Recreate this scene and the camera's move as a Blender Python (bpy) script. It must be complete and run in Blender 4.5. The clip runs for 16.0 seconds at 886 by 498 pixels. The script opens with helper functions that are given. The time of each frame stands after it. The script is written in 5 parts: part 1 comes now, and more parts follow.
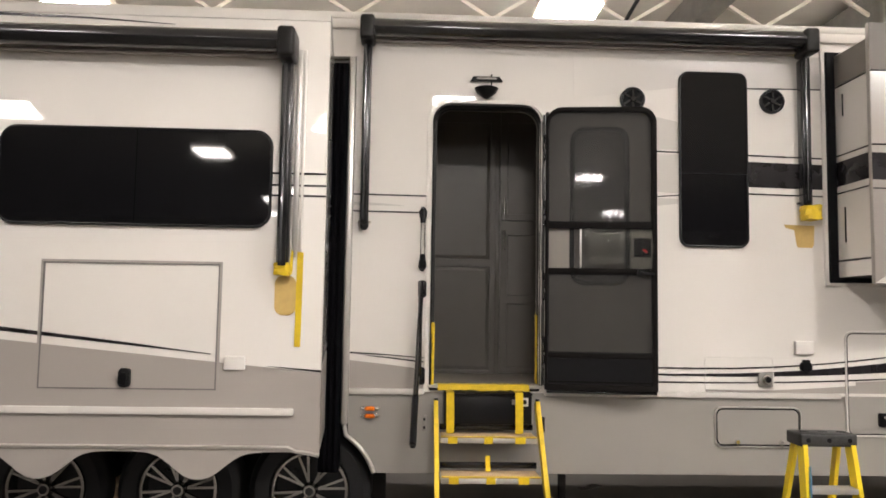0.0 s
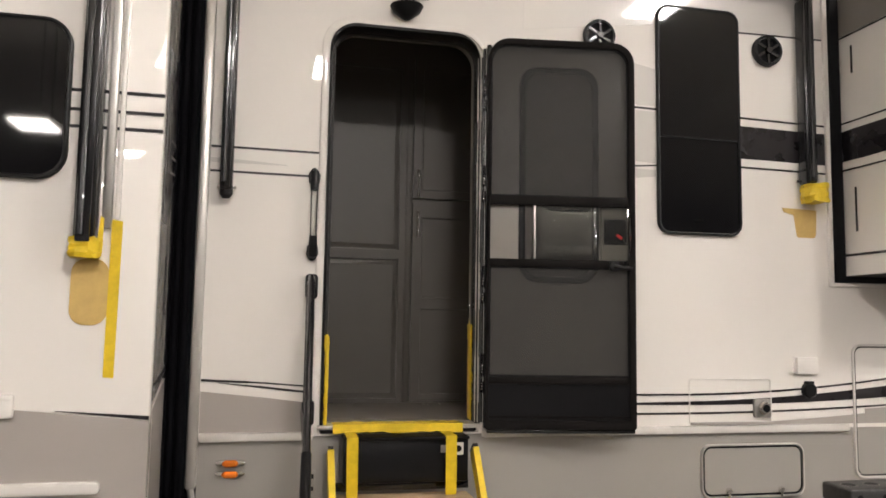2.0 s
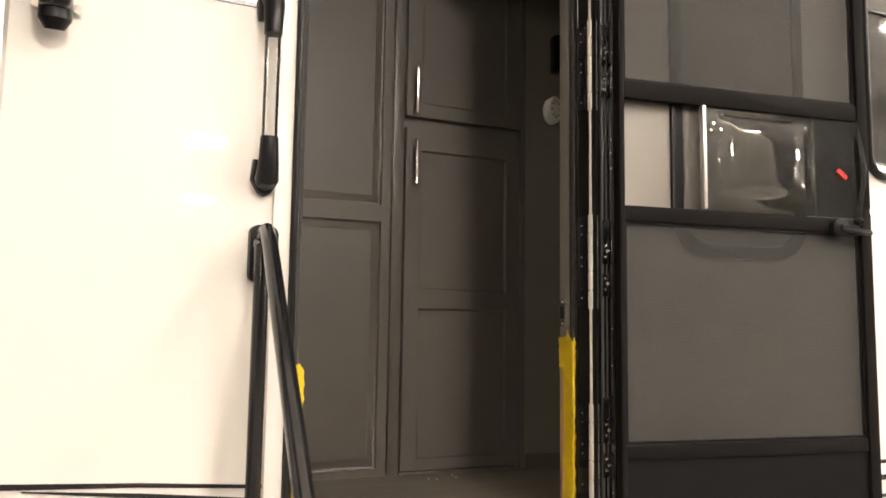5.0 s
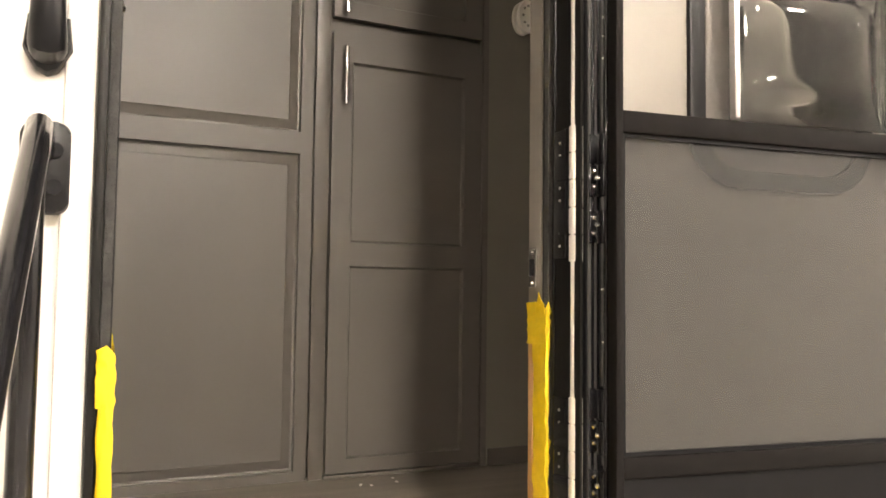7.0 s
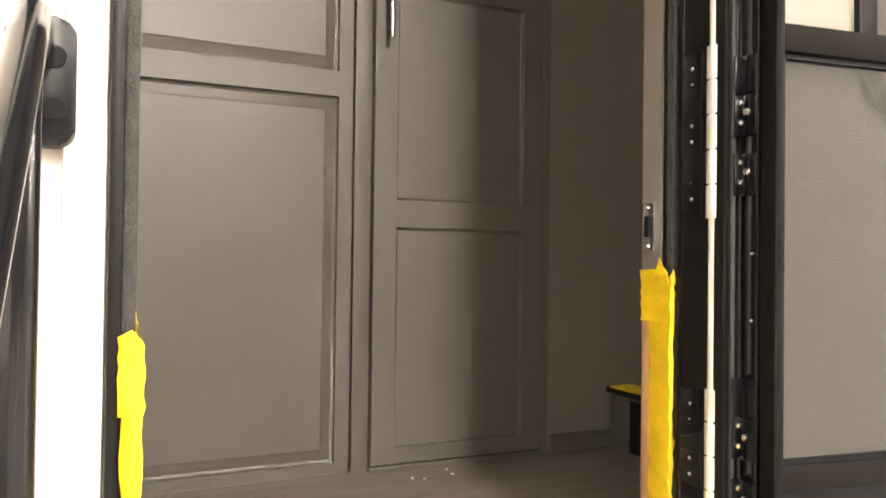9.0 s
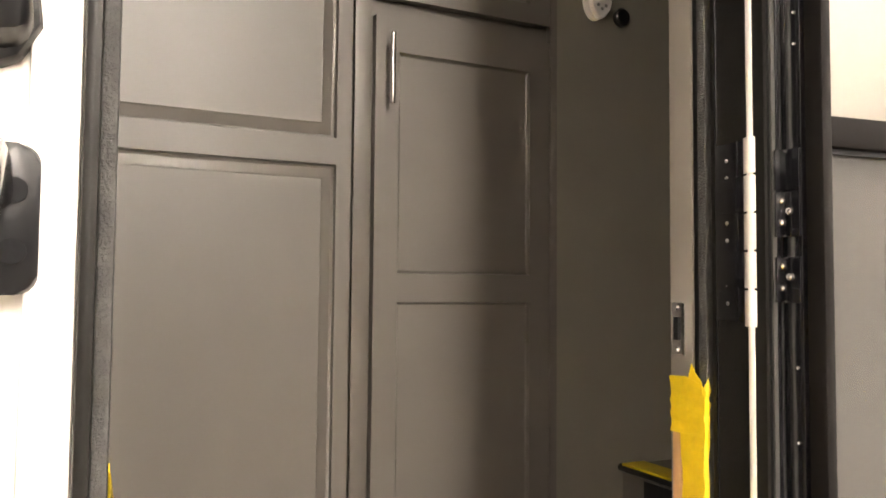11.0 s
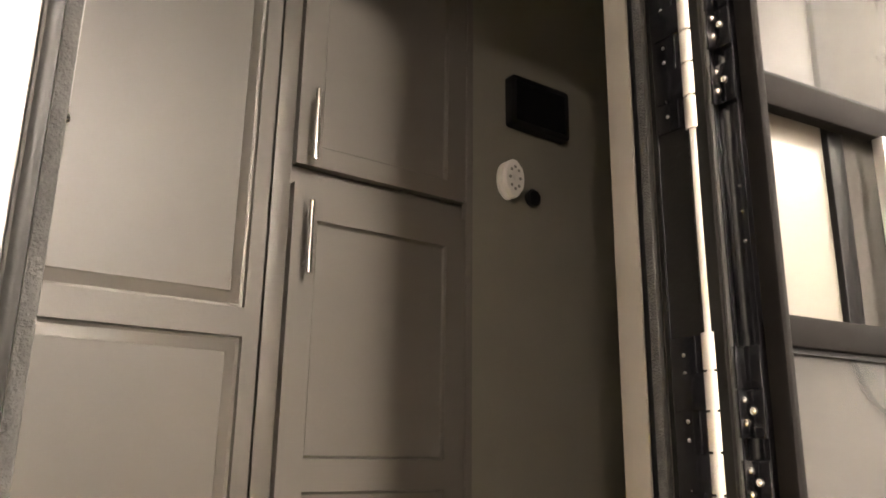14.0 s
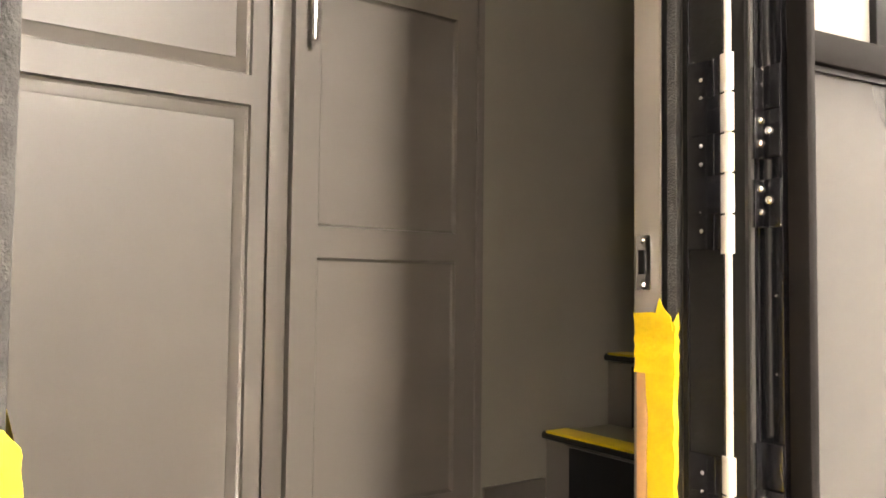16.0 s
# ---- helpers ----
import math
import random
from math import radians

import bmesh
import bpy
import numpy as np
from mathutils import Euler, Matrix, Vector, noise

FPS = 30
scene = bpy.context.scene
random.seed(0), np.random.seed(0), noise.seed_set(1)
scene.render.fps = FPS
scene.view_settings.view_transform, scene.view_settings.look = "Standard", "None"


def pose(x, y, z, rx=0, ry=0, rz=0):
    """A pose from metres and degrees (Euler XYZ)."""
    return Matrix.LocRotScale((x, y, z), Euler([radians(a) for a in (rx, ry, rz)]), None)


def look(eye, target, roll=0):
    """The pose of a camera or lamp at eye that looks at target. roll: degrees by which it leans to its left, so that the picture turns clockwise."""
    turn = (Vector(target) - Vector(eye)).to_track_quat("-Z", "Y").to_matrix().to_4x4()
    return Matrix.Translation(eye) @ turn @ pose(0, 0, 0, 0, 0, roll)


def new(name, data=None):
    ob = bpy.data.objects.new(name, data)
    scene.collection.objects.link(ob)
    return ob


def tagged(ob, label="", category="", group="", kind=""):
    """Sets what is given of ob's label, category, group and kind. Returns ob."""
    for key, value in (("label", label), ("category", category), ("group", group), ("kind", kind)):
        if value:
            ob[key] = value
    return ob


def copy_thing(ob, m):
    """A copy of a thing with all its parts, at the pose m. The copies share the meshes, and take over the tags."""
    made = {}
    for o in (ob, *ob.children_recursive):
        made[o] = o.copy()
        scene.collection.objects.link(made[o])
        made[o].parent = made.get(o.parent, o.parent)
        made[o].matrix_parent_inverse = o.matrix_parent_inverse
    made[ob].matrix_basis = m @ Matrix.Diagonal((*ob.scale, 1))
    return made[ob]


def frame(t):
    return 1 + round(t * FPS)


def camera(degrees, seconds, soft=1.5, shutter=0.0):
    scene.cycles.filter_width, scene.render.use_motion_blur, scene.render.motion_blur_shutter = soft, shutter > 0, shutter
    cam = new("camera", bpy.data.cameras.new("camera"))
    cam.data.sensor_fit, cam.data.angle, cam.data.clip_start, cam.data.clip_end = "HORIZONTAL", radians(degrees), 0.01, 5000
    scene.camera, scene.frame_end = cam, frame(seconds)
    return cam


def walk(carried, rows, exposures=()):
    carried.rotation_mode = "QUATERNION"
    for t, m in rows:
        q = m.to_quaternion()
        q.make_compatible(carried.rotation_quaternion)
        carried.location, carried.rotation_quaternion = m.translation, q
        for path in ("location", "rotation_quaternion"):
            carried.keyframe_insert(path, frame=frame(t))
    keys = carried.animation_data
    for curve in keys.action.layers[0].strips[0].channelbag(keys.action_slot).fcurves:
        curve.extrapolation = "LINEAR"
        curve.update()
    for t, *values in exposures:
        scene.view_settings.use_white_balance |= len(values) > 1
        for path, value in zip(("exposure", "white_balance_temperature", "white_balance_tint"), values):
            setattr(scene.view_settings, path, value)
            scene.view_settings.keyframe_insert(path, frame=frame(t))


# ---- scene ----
cam = camera(59.8, 16.0, soft=1.7)
PATH = [
    (0, (-0.086, 0.482, 1.598), (-0.002, 2.474, 1.757), 0.9),
    (0.5, (-0.104, 0.789, 1.575), (0.1, 2.772, 1.74), 0.9),
    (1, (-0.103, 1.144, 1.612), (0.201, 3.114, 1.782), 0.9),
    (1.5, (-0.17, 1.529, 1.618), (0.231, 3.48, 1.798), 0.9),
    (2, (-0.175, 1.916, 1.59), (0.255, 3.86, 1.776), 0.9),
    (2.5, (-0.211, 2.309, 1.598), (0.236, 4.249, 1.781), 0.9),
    (3, (-0.299, 2.704, 1.612), (0.201, 4.631, 1.797), 0.9),
    (3.5, (-0.29, 3.042, 1.599), (0.271, 4.951, 1.798), 1.1),
    (4, (-0.322, 3.342, 1.617), (0.307, 5.23, 1.816), 1.2),
    (4.2, (-0.339, 3.458, 1.613), (0.331, 5.331, 1.819), 1.1),
    (6.3, (-0.033, 4.123, 1.592), (0.815, 5.927, 1.767), 0.8),
    (6.5, (-0.008, 4.163, 1.592), (0.837, 5.968, 1.751), 0.8),
    (7, (0.033, 4.259, 1.59), (0.878, 6.068, 1.707), 0.7),
    (7.5, (0.021, 4.408, 1.575), (0.864, 6.22, 1.65), 0.6),
    (8, (0.011, 4.491, 1.581), (0.856, 6.303, 1.624), 0.7),
    (8.2, (0.009, 4.507, 1.583), (0.856, 6.319, 1.616), 0.7),
    (10.5, (0.058, 4.587, 1.627), (0.906, 6.398, 1.655), 0.7),
    (11, (0.037, 4.628, 1.682), (0.904, 6.427, 1.785), 0.5),
    (11.5, (0.021, 4.65, 1.733), (0.941, 6.409, 1.975), 0.7),
    (12, (-0.005, 4.682, 1.754), (0.997, 6.373, 2.126), 0.8),
    (12.5, (-0.001, 4.698, 1.763), (1.07, 6.323, 2.224), 0.8),
    (13, (-0.001, 4.705, 1.775), (1.099, 6.299, 2.276), 0.7),
    (13.5, (-0.006, 4.714, 1.771), (1.102, 6.296, 2.289), 0.7),
    (14, (0.001, 4.733, 1.721), (1.109, 6.316, 2.238), 0.8),
    (14.5, (0.022, 4.752, 1.67), (1.136, 6.353, 2.11), 0.8),
    (15, (0.034, 4.764, 1.643), (1.155, 6.391, 1.953), 0.7),
    (15.5, (0.035, 4.759, 1.621), (1.155, 6.405, 1.814), 0.8),
    (16, (0.022, 4.755, 1.605), (1.144, 6.408, 1.703), 0.7),
]
EXPOSURES = [(0, -0.08, 6450, 10), (2.5, -0.14, 6500, 10), (4.2, 0.48, 6800, 10), (6.3, 1.30, 7250, 10), (8.2, 2.02, 7050, 10), (10.3, 2.14, 7050, 10), (13.3, 2.28, 7250, 11), (14.5, 2.14, 7300, 11), (16, 2.72, 7150, 11)]
walk(cam, [(t, look(eye, target, roll)) for t, eye, target, roll in PATH], EXPOSURES)

# ---- world and light ----
G = 0.11  # level of the hall floor
world = bpy.data.worlds.new("hall_air")
world.use_nodes = True
world.node_tree.nodes["Background"].inputs[0].default_value = (0.9, 0.93, 1.0, 1)
world.node_tree.nodes["Background"].inputs[1].default_value = 0.02
scene.world = world
LAMP_POWER = 170.0


# ---- materials ----
def material(name, color, rough=0.5, metal=0.0, vary=0.08, scale=6.0, fine=90.0, bump=0.0, bump_scale=60.0, coat=0.0, spread=0.06, stretch=(1, 1, 1), spec=0.5):
    """A painted, plastic or metal surface with variation at two scales and a fine relief."""
    m = bpy.data.materials.new(name)
    m.use_nodes = True
    nt = m.node_tree
    b = nt.nodes["Principled BSDF"]
    b.inputs["Metallic"].default_value = metal
    b.inputs["Specular IOR Level"].default_value = spec
    b.inputs["Coat Weight"].default_value = coat
    b.inputs["Coat Roughness"].default_value = 0.02
    co = nt.nodes.new("ShaderNodeTexCoord")
    mp = nt.nodes.new("ShaderNodeMapping")
    mp.inputs["Scale"].default_value = stretch
    nt.links.new(co.outputs["Object"], mp.inputs["Vector"])

    def grain(sc, detail):
        n = nt.nodes.new("ShaderNodeTexNoise")
        n.inputs["Scale"].default_value = sc
        n.inputs["Detail"].default_value = detail
        nt.links.new(mp.outputs[0], n.inputs["Vector"])
        return n

    large, small = grain(scale, 4), grain(fine, 3)
    mix = nt.nodes.new("ShaderNodeMath")
    mix.operation = "MULTIPLY_ADD"
    mix.inputs[1].default_value = 0.35
    nt.links.new(small.outputs["Fac"], mix.inputs[0])
    nt.links.new(large.outputs["Fac"], mix.inputs[2])
    ramp = nt.nodes.new("ShaderNodeValToRGB")
    ramp.color_ramp.elements[0].position, ramp.color_ramp.elements[1].position = 0.38, 0.98
    ramp.color_ramp.elements[0].color = (*[c * (1 - vary) for c in color], 1)
    ramp.color_ramp.elements[1].color = (*[min(1, c * (1 + vary)) for c in color], 1)
    nt.links.new(mix.outputs[0], ramp.inputs[0])
    nt.links.new(ramp.outputs[0], b.inputs["Base Color"])
    rr_ = nt.nodes.new("ShaderNodeMapRange")
    rr_.inputs["To Min"].default_value = max(0.02, rough - spread)
    rr_.inputs["To Max"].default_value = min(1, rough + spread)
    nt.links.new(large.outputs["Fac"], rr_.inputs[0])
    nt.links.new(rr_.outputs[0], b.inputs["Roughness"])
    if bump:
        bn = grain(bump_scale, 2)
        bp = nt.nodes.new("ShaderNodeBump")
        bp.inputs["Strength"].default_value = bump
        bp.inputs["Distance"].default_value = 0.002
        nt.links.new(bn.outputs["Fac"], bp.inputs["Height"])
        nt.links.new(bp.outputs[0], b.inputs["Normal"])
    return m


def glass(name, tint, mixin=0.5, rough=0.02, sheen=0.0):
    """Tinted or clear sheet: partly see-through, partly glossy."""
    m = bpy.data.materials.new(name)
    m.use_nodes = True
    nt = m.node_tree
    b = nt.nodes["Principled BSDF"]
    b.inputs["Base Color"].default_value = (*tint, 1)
    b.inputs["Sheen Weight"].default_value = sheen
    b.inputs["Sheen Roughness"].default_value = 0.4
    b.inputs["Roughness"].default_value = rough
    tr = nt.nodes.new("ShaderNodeBsdfTransparent")
    mx = nt.nodes.new("ShaderNodeMixShader")
    mx.inputs[0].default_value = mixin
    nt.links.new(tr.outputs[0], mx.inputs[1])
    nt.links.new(b.outputs[0], mx.inputs[2])
    nt.links.new(mx.outputs[0], nt.nodes["Material Output"].inputs["Surface"])
    return m


def glow(name, color, strength):
    m = bpy.data.materials.new(name)
    m.use_nodes = True
    b = m.node_tree.nodes["Principled BSDF"]
    b.inputs["Base Color"].default_value = (0.9, 0.9, 0.9, 1)
    b.inputs["Emission Color"].default_value = (*color, 1)
    b.inputs["Emission Strength"].default_value = strength
    return m


GELCOAT = material("white_gelcoat", (0.78, 0.745, 0.70), 0.5, vary=0.02, scale=1.2, fine=40, bump=0.0, coat=1.0, spread=0.04)
GREYGEL = material("champagne_vinyl", (0.355, 0.325, 0.30), 0.32, vary=0.03, scale=1.5, fine=300, bump=0.02, bump_scale=4, coat=0.08)
DARKVINYL = material("dark_champagne_vinyl", (0.185, 0.17, 0.155), 0.32, vary=0.04, scale=1.5, fine=300, coat=0.08)
SEALBLACK = material("dull_black_bulb_rubber", (0.0035, 0.0035, 0.0045), 0.85, spec=0.04, vary=0.3, scale=14, bump=0.1, bump_scale=120)
LIGHTGREY = material("light_grey_vinyl", (0.63, 0.605, 0.57), 0.26, vary=0.03, scale=1.5, fine=300, coat=0.3)
SKIRT = material("champagne_skirt_metal", (0.315, 0.298, 0.275), 0.3, vary=0.015, scale=0.7, fine=200, coat=0.15, spread=0.01)
# Grey vinyl graphic whose fade also paints in the awning's shade.
FADE = material("fading_grey_vinyl_and_shade", (0.55, 0.525, 0.495), 0.3, vary=0.03, scale=1.5, fine=300, coat=0.6)
fn = FADE.node_tree
f_ramp = [k for k in fn.nodes if k.bl_idname == "ShaderNodeValToRGB"][0]
f_co, f_sep, f_map, f_mix = [fn.nodes.new(k) for k in ("ShaderNodeTexCoord", "ShaderNodeSeparateXYZ", "ShaderNodeMapRange", "ShaderNodeMix")]
f_mix.data_type = "RGBA"
f_mix.inputs["A"].default_value = (0.78, 0.745, 0.70, 1)
f_map.inputs["From Min"].default_value, f_map.inputs["From Max"].default_value = 0.43, 1.5
for a, b in ((f_co.outputs["Object"], f_sep.inputs[0]), (f_sep.outputs[0], f_map.inputs[0]), (f_map.outputs[0], f_mix.inputs["Factor"]), (f_ramp.outputs[0], f_mix.inputs["B"]), (f_mix.outputs["Result"], fn.nodes["Principled BSDF"].inputs["Base Color"])):
    fn.links.new(a, b)
STRIPE = material("black_stripe_vinyl", (0.014, 0.012, 0.014), 0.28, vary=0.15, scale=8)
BLACKPL = material("black_plastic", (0.005, 0.005, 0.006), 0.32, spec=0.25, vary=0.2, scale=20, bump=0.05, bump_scale=300)
BLACKMETAL = material("black_powdercoat", (0.007, 0.007, 0.0085), 0.2, vary=0.2, scale=15, fine=400, bump=0.05, bump_scale=500, coat=0.3)
RUBBER = material("black_rubber", (0.005, 0.005, 0.006), 0.55, spec=0.12, vary=0.25, scale=12, bump=0.15, bump_scale=150)
SEAL = material("grey_fuzzy_seal", (0.032, 0.031, 0.030), 0.85, vary=0.5, scale=60, fine=500, bump=0.8, bump_scale=400)
ALU = material("brushed_aluminium", (0.62, 0.60, 0.57), 0.38, 0.85, vary=0.06, scale=10, fine=200, stretch=(1, 1, 0.08))
CHROME = material("chrome", (0.8, 0.79, 0.77), 0.14, 1.0, vary=0.04, scale=20)
SATIN = material("satin_black_frame", (0.009, 0.0085, 0.008), 0.36, vary=0.25, scale=12, fine=300, bump=0.15, bump_scale=200, spec=0.2)
HINGE = material("bare_steel_hinge", (0.72, 0.69, 0.64), 0.4, 0.25, vary=0.1, scale=30, fine=200)
HINGEWEB = material("dull_hinge_web", (0.045, 0.043, 0.041), 0.5, vary=0.15, scale=20)
GASKET = material("grey_gasket", (0.16, 0.15, 0.145), 0.6, vary=0.15, scale=10)
WHITEPL = material("white_plastic", (0.74, 0.71, 0.67), 0.35, vary=0.03, scale=10)
DARKGLASS = material("dark_tinted_glass", (0.006, 0.006, 0.007), 0.035, vary=0.2, scale=1, spread=0.01, bump=0.006, bump_scale=4)
OBSCURE = material("obscure_dark_glass", (0.11, 0.104, 0.097), 0.05, vary=0.15, scale=30, fine=200, bump=0.01, bump_scale=30, spread=0.02, coat=1.0, spec=0.8)
TAPE = material("yellow_masking_tape", (0.66, 0.465, 0.012), 0.5, vary=0.16, scale=25, fine=120, bump=0.7, bump_scale=55)
TANFILM = material("tan_paper_patch", (0.52, 0.36, 0.12), 0.6, vary=0.12, scale=20, bump=0.2, bump_scale=80)
CARD = material("brown_cardboard", (0.46, 0.26, 0.12), 0.8, vary=0.15, scale=15, fine=150, bump=0.2, bump_scale=120)
LADDERTOP = material("scuffed_dark_plastic", (0.03, 0.029, 0.028), 0.5, vary=0.5, scale=40, fine=160, bump=0.3, bump_scale=90)
YELLOW = material("yellow_fibreglass", (0.80, 0.58, 0.02), 0.4, vary=0.08, scale=12, fine=200, bump=0.1, bump_scale=200)
PLYWOOD = material("pale_plywood", (0.50, 0.36, 0.22), 0.7, vary=0.2, scale=9, fine=60, stretch=(1, 6, 6), bump=0.2, bump_scale=60)
CABINET = material("taupe_cabinet_foil", (0.096, 0.086, 0.0755), 0.42, vary=0.05, scale=7, fine=350, bump=0.06, bump_scale=250)
INWALL = material("taupe_wall_board", (0.155, 0.144, 0.118), 0.6, vary=0.06, scale=9, fine=260, bump=0.08, bump_scale=220)
INTRIM = material("pale_taupe_trim", (0.155, 0.141, 0.123), 0.5, vary=0.04, scale=9)
INFLOOR = material("grey_wood_vinyl_floor", (0.165, 0.143, 0.12), 0.45, vary=0.35, scale=5, fine=50, stretch=(0.6, 7, 1), bump=0.1, bump_scale=80)
INCEIL = material("dark_interior_ceiling", (0.55, 0.53, 0.49), 0.7, vary=0.05, scale=8)
DOORFACE = material("beige_door_skin", (0.205, 0.188, 0.165), 0.32, vary=0.03, scale=5, fine=200, bump=0.01, bump_scale=60)
DOORFRAME = material("grey_anodised_frame", (0.010, 0.009, 0.0088), 0.6, 0.0, spec=0.03, vary=0.1, scale=10, stretch=(1, 1, 0.1))
CLEAR = bpy.data.materials.new("clear_acrylic")
CLEAR.use_nodes = True
cn = CLEAR.node_tree
cn.nodes.remove(cn.nodes["Principled BSDF"])
c_tr, c_gl, c_mx, c_fr = [cn.nodes.new(k) for k in ("ShaderNodeBsdfTransparent", "ShaderNodeBsdfGlossy", "ShaderNodeMixShader", "ShaderNodeFresnel")]
# A trace of white diffuse stands in for pale reflections in the acrylic.
c_df, c_m2 = cn.nodes.new("ShaderNodeBsdfDiffuse"), cn.nodes.new("ShaderNodeMixShader")
c_m2.inputs[0].default_value = 0.012
c_tr.inputs[0].default_value = (0.93, 0.94, 0.93, 1)
c_gl.inputs["Roughness"].default_value = 0.04
c_fr.inputs["IOR"].default_value = 1.5
for a, b in ((c_fr.outputs[0], c_mx.inputs[0]), (c_tr.outputs[0], c_mx.inputs[1]), (c_gl.outputs[0], c_mx.inputs[2]), (c_mx.outputs[0], c_m2.inputs[1]), (c_df.outputs[0], c_m2.inputs[2]), (c_m2.outputs[0], cn.nodes["Material Output"].inputs["Surface"])):
    cn.links.new(a, b)
TYRE = material("tyre_rubber", (0.010, 0.010, 0.011), 0.7, vary=0.2, scale=20, bump=0.3, bump_scale=90)
RIM = material("machined_rim", (0.38, 0.37, 0.36), 0.25, 1.0, vary=0.08, scale=15)
RIMDARK = material("dark_rim_paint", (0.015, 0.015, 0.016), 0.3, vary=0.2, scale=15)
AMBER = material("amber_lens", (0.80, 0.20, 0.02), 0.15, vary=0.1, scale=40, coat=0.6)
CONCRETE = material("sealed_concrete", (0.15, 0.135, 0.12), 0.32, vary=0.3, scale=0.9, fine=35, bump=0.15, bump_scale=30, spread=0.12)
HALLWALL = material("painted_hall_wall", (0.60, 0.56, 0.50), 0.7, vary=0.07, scale=0.6, fine=12)
HALLROOF = material("white_roof_deck", (0.84, 0.79, 0.71), 0.6, vary=0.07, scale=0.8, fine=14, stretch=(1, 5, 1))
STEELWHITE = material("white_painted_steel", (0.70, 0.65, 0.57), 0.5, vary=0.06, scale=3, fine=40)
STEELGREY = material("galvanised_duct", (0.30, 0.29, 0.27), 0.45, 0.6, vary=0.2, scale=4, fine=30)
UNDER = material("underbody_black", (0.015, 0.014, 0.013), 0.8, vary=0.3, scale=6)
REDPL = material("red_plastic", (0.6, 0.03, 0.03), 0.35, vary=0.05, scale=30)
BLUEPL = material("blue_label", (0.10, 0.25, 0.45), 0.4, vary=0.1, scale=30)
GLOW = glow("fluorescent_tube", (1.0, 0.935, 0.885), LAMP_POWER)
# Emission cut to about half to balance the left side's brightness, not by age.
GLOW_DIM = glow("dimmed_fluorescent_tube", (1.0, 0.92, 0.86), LAMP_POWER * 0.52)
# Stronger tubes for the unseen right lamps that lift the right wall.
GLOW_HIGH = glow("unseen_right_tube", (1.0, 0.935, 0.885), LAMP_POWER * 1.25)


def mesh_screen(name, color, cover):
    """Insect mesh: a fine woven sheet that lets a part of the light through."""
    m = glass(name, color, cover, 0.75, 1.0)
    nt = m.node_tree
    co = nt.nodes.new("ShaderNodeTexCoord")
    n = nt.nodes.new("ShaderNodeTexNoise")
    n.inputs["Scale"].default_value = 4
    nt.links.new(co.outputs["Object"], n.inputs["Vector"])
    r = nt.nodes.new("ShaderNodeMapRange")
    r.inputs["To Min"].default_value, r.inputs["To Max"].default_value = cover - 0.025, cover + 0.025
    nt.links.new(n.outputs["Fac"], r.inputs[0])
    mx = [k for k in nt.nodes if k.bl_idname == "ShaderNodeMixShader"][0]
    nt.links.new(r.outputs[0], mx.inputs[0])
    return m


SCREEN = mesh_screen("insect_screen", (0.034, 0.032, 0.030), 0.42)


# ---- building blocks ----
LOC = {}


def finish(ob, mat, angle=35):
    me = ob.data
    me.materials.append(mat)
    me.polygons.foreach_set("use_smooth", [True] * len(me.polygons))
    me.set_sharp_from_angle(angle=radians(angle))
    return ob


def thing(name, loc, label, category, group="", kind=""):
    e = new(name)
    e.empty_display_size = 0.05
    e.location = loc
    LOC[e] = Vector(loc)
    return tagged(e, label, category, group, kind)


def part(name, bm, mat, parent=None, label="", category="", kind="", angle=35):
    """Links a bmesh, given in world coordinates, as one mesh under its thing or part, or as a thing of its own."""
    base = LOC[parent] if parent else Vector((0, 0, 0))
    bmesh.ops.recalc_face_normals(bm, faces=bm.faces[:])
    if parent is None:
        lo = Vector([min(v.co[i] for v in bm.verts) for i in range(3)])
        hi = Vector([max(v.co[i] for v in bm.verts) for i in range(3)])
        base = Vector(((lo.x + hi.x) / 2, (lo.y + hi.y) / 2, lo.z))
    bmesh.ops.translate(bm, vec=-base, verts=bm.verts[:])
    me = bpy.data.meshes.new(name)
    bm.to_mesh(me)
    bm.free()
    ob = new(name, me)
    finish(ob, mat, angle)
    if parent:
        ob.parent = parent
    else:
        ob.location = base
    LOC[ob] = base
    return tagged(ob, label, category, "", kind)


def BM():
    return bmesh.new()


def box(bm, x0, x1, y0, y1, z0, z1, bevel=0.0, seg=2):
    made = bmesh.ops.create_cube(bm, size=1.0)["verts"]
    for v in made:
        v.co = Vector((x0 if v.co.x < 0 else x1, y0 if v.co.y < 0 else y1, z0 if v.co.z < 0 else z1))
    if bevel:
        edges = list({e for v in made for e in v.link_edges})
        bmesh.ops.bevel(bm, geom=edges, offset=bevel, segments=seg, profile=0.5, affect="EDGES")
    return bm


def beam(bm, a, b, w, d, side=(0, 1, 0)):
    """A bar of rectangular section from a to b."""
    a, b = Vector(a), Vector(b)
    run = (b - a).normalized()
    u = Vector(side)
    u = (u - run * u.dot(run)).normalized()
    v = run.cross(u)
    vs = [bm.verts.new(p + u * (su * d / 2) + v * (sv * w / 2)) for p in (a, b) for su, sv in ((-1, -1), (1, -1), (1, 1), (-1, 1))]
    for k in range(4):
        bm.faces.new((vs[k], vs[(k + 1) % 4], vs[4 + (k + 1) % 4], vs[4 + k]))
    bm.faces.new(vs[:4]), bm.faces.new(vs[4:])
    return bm


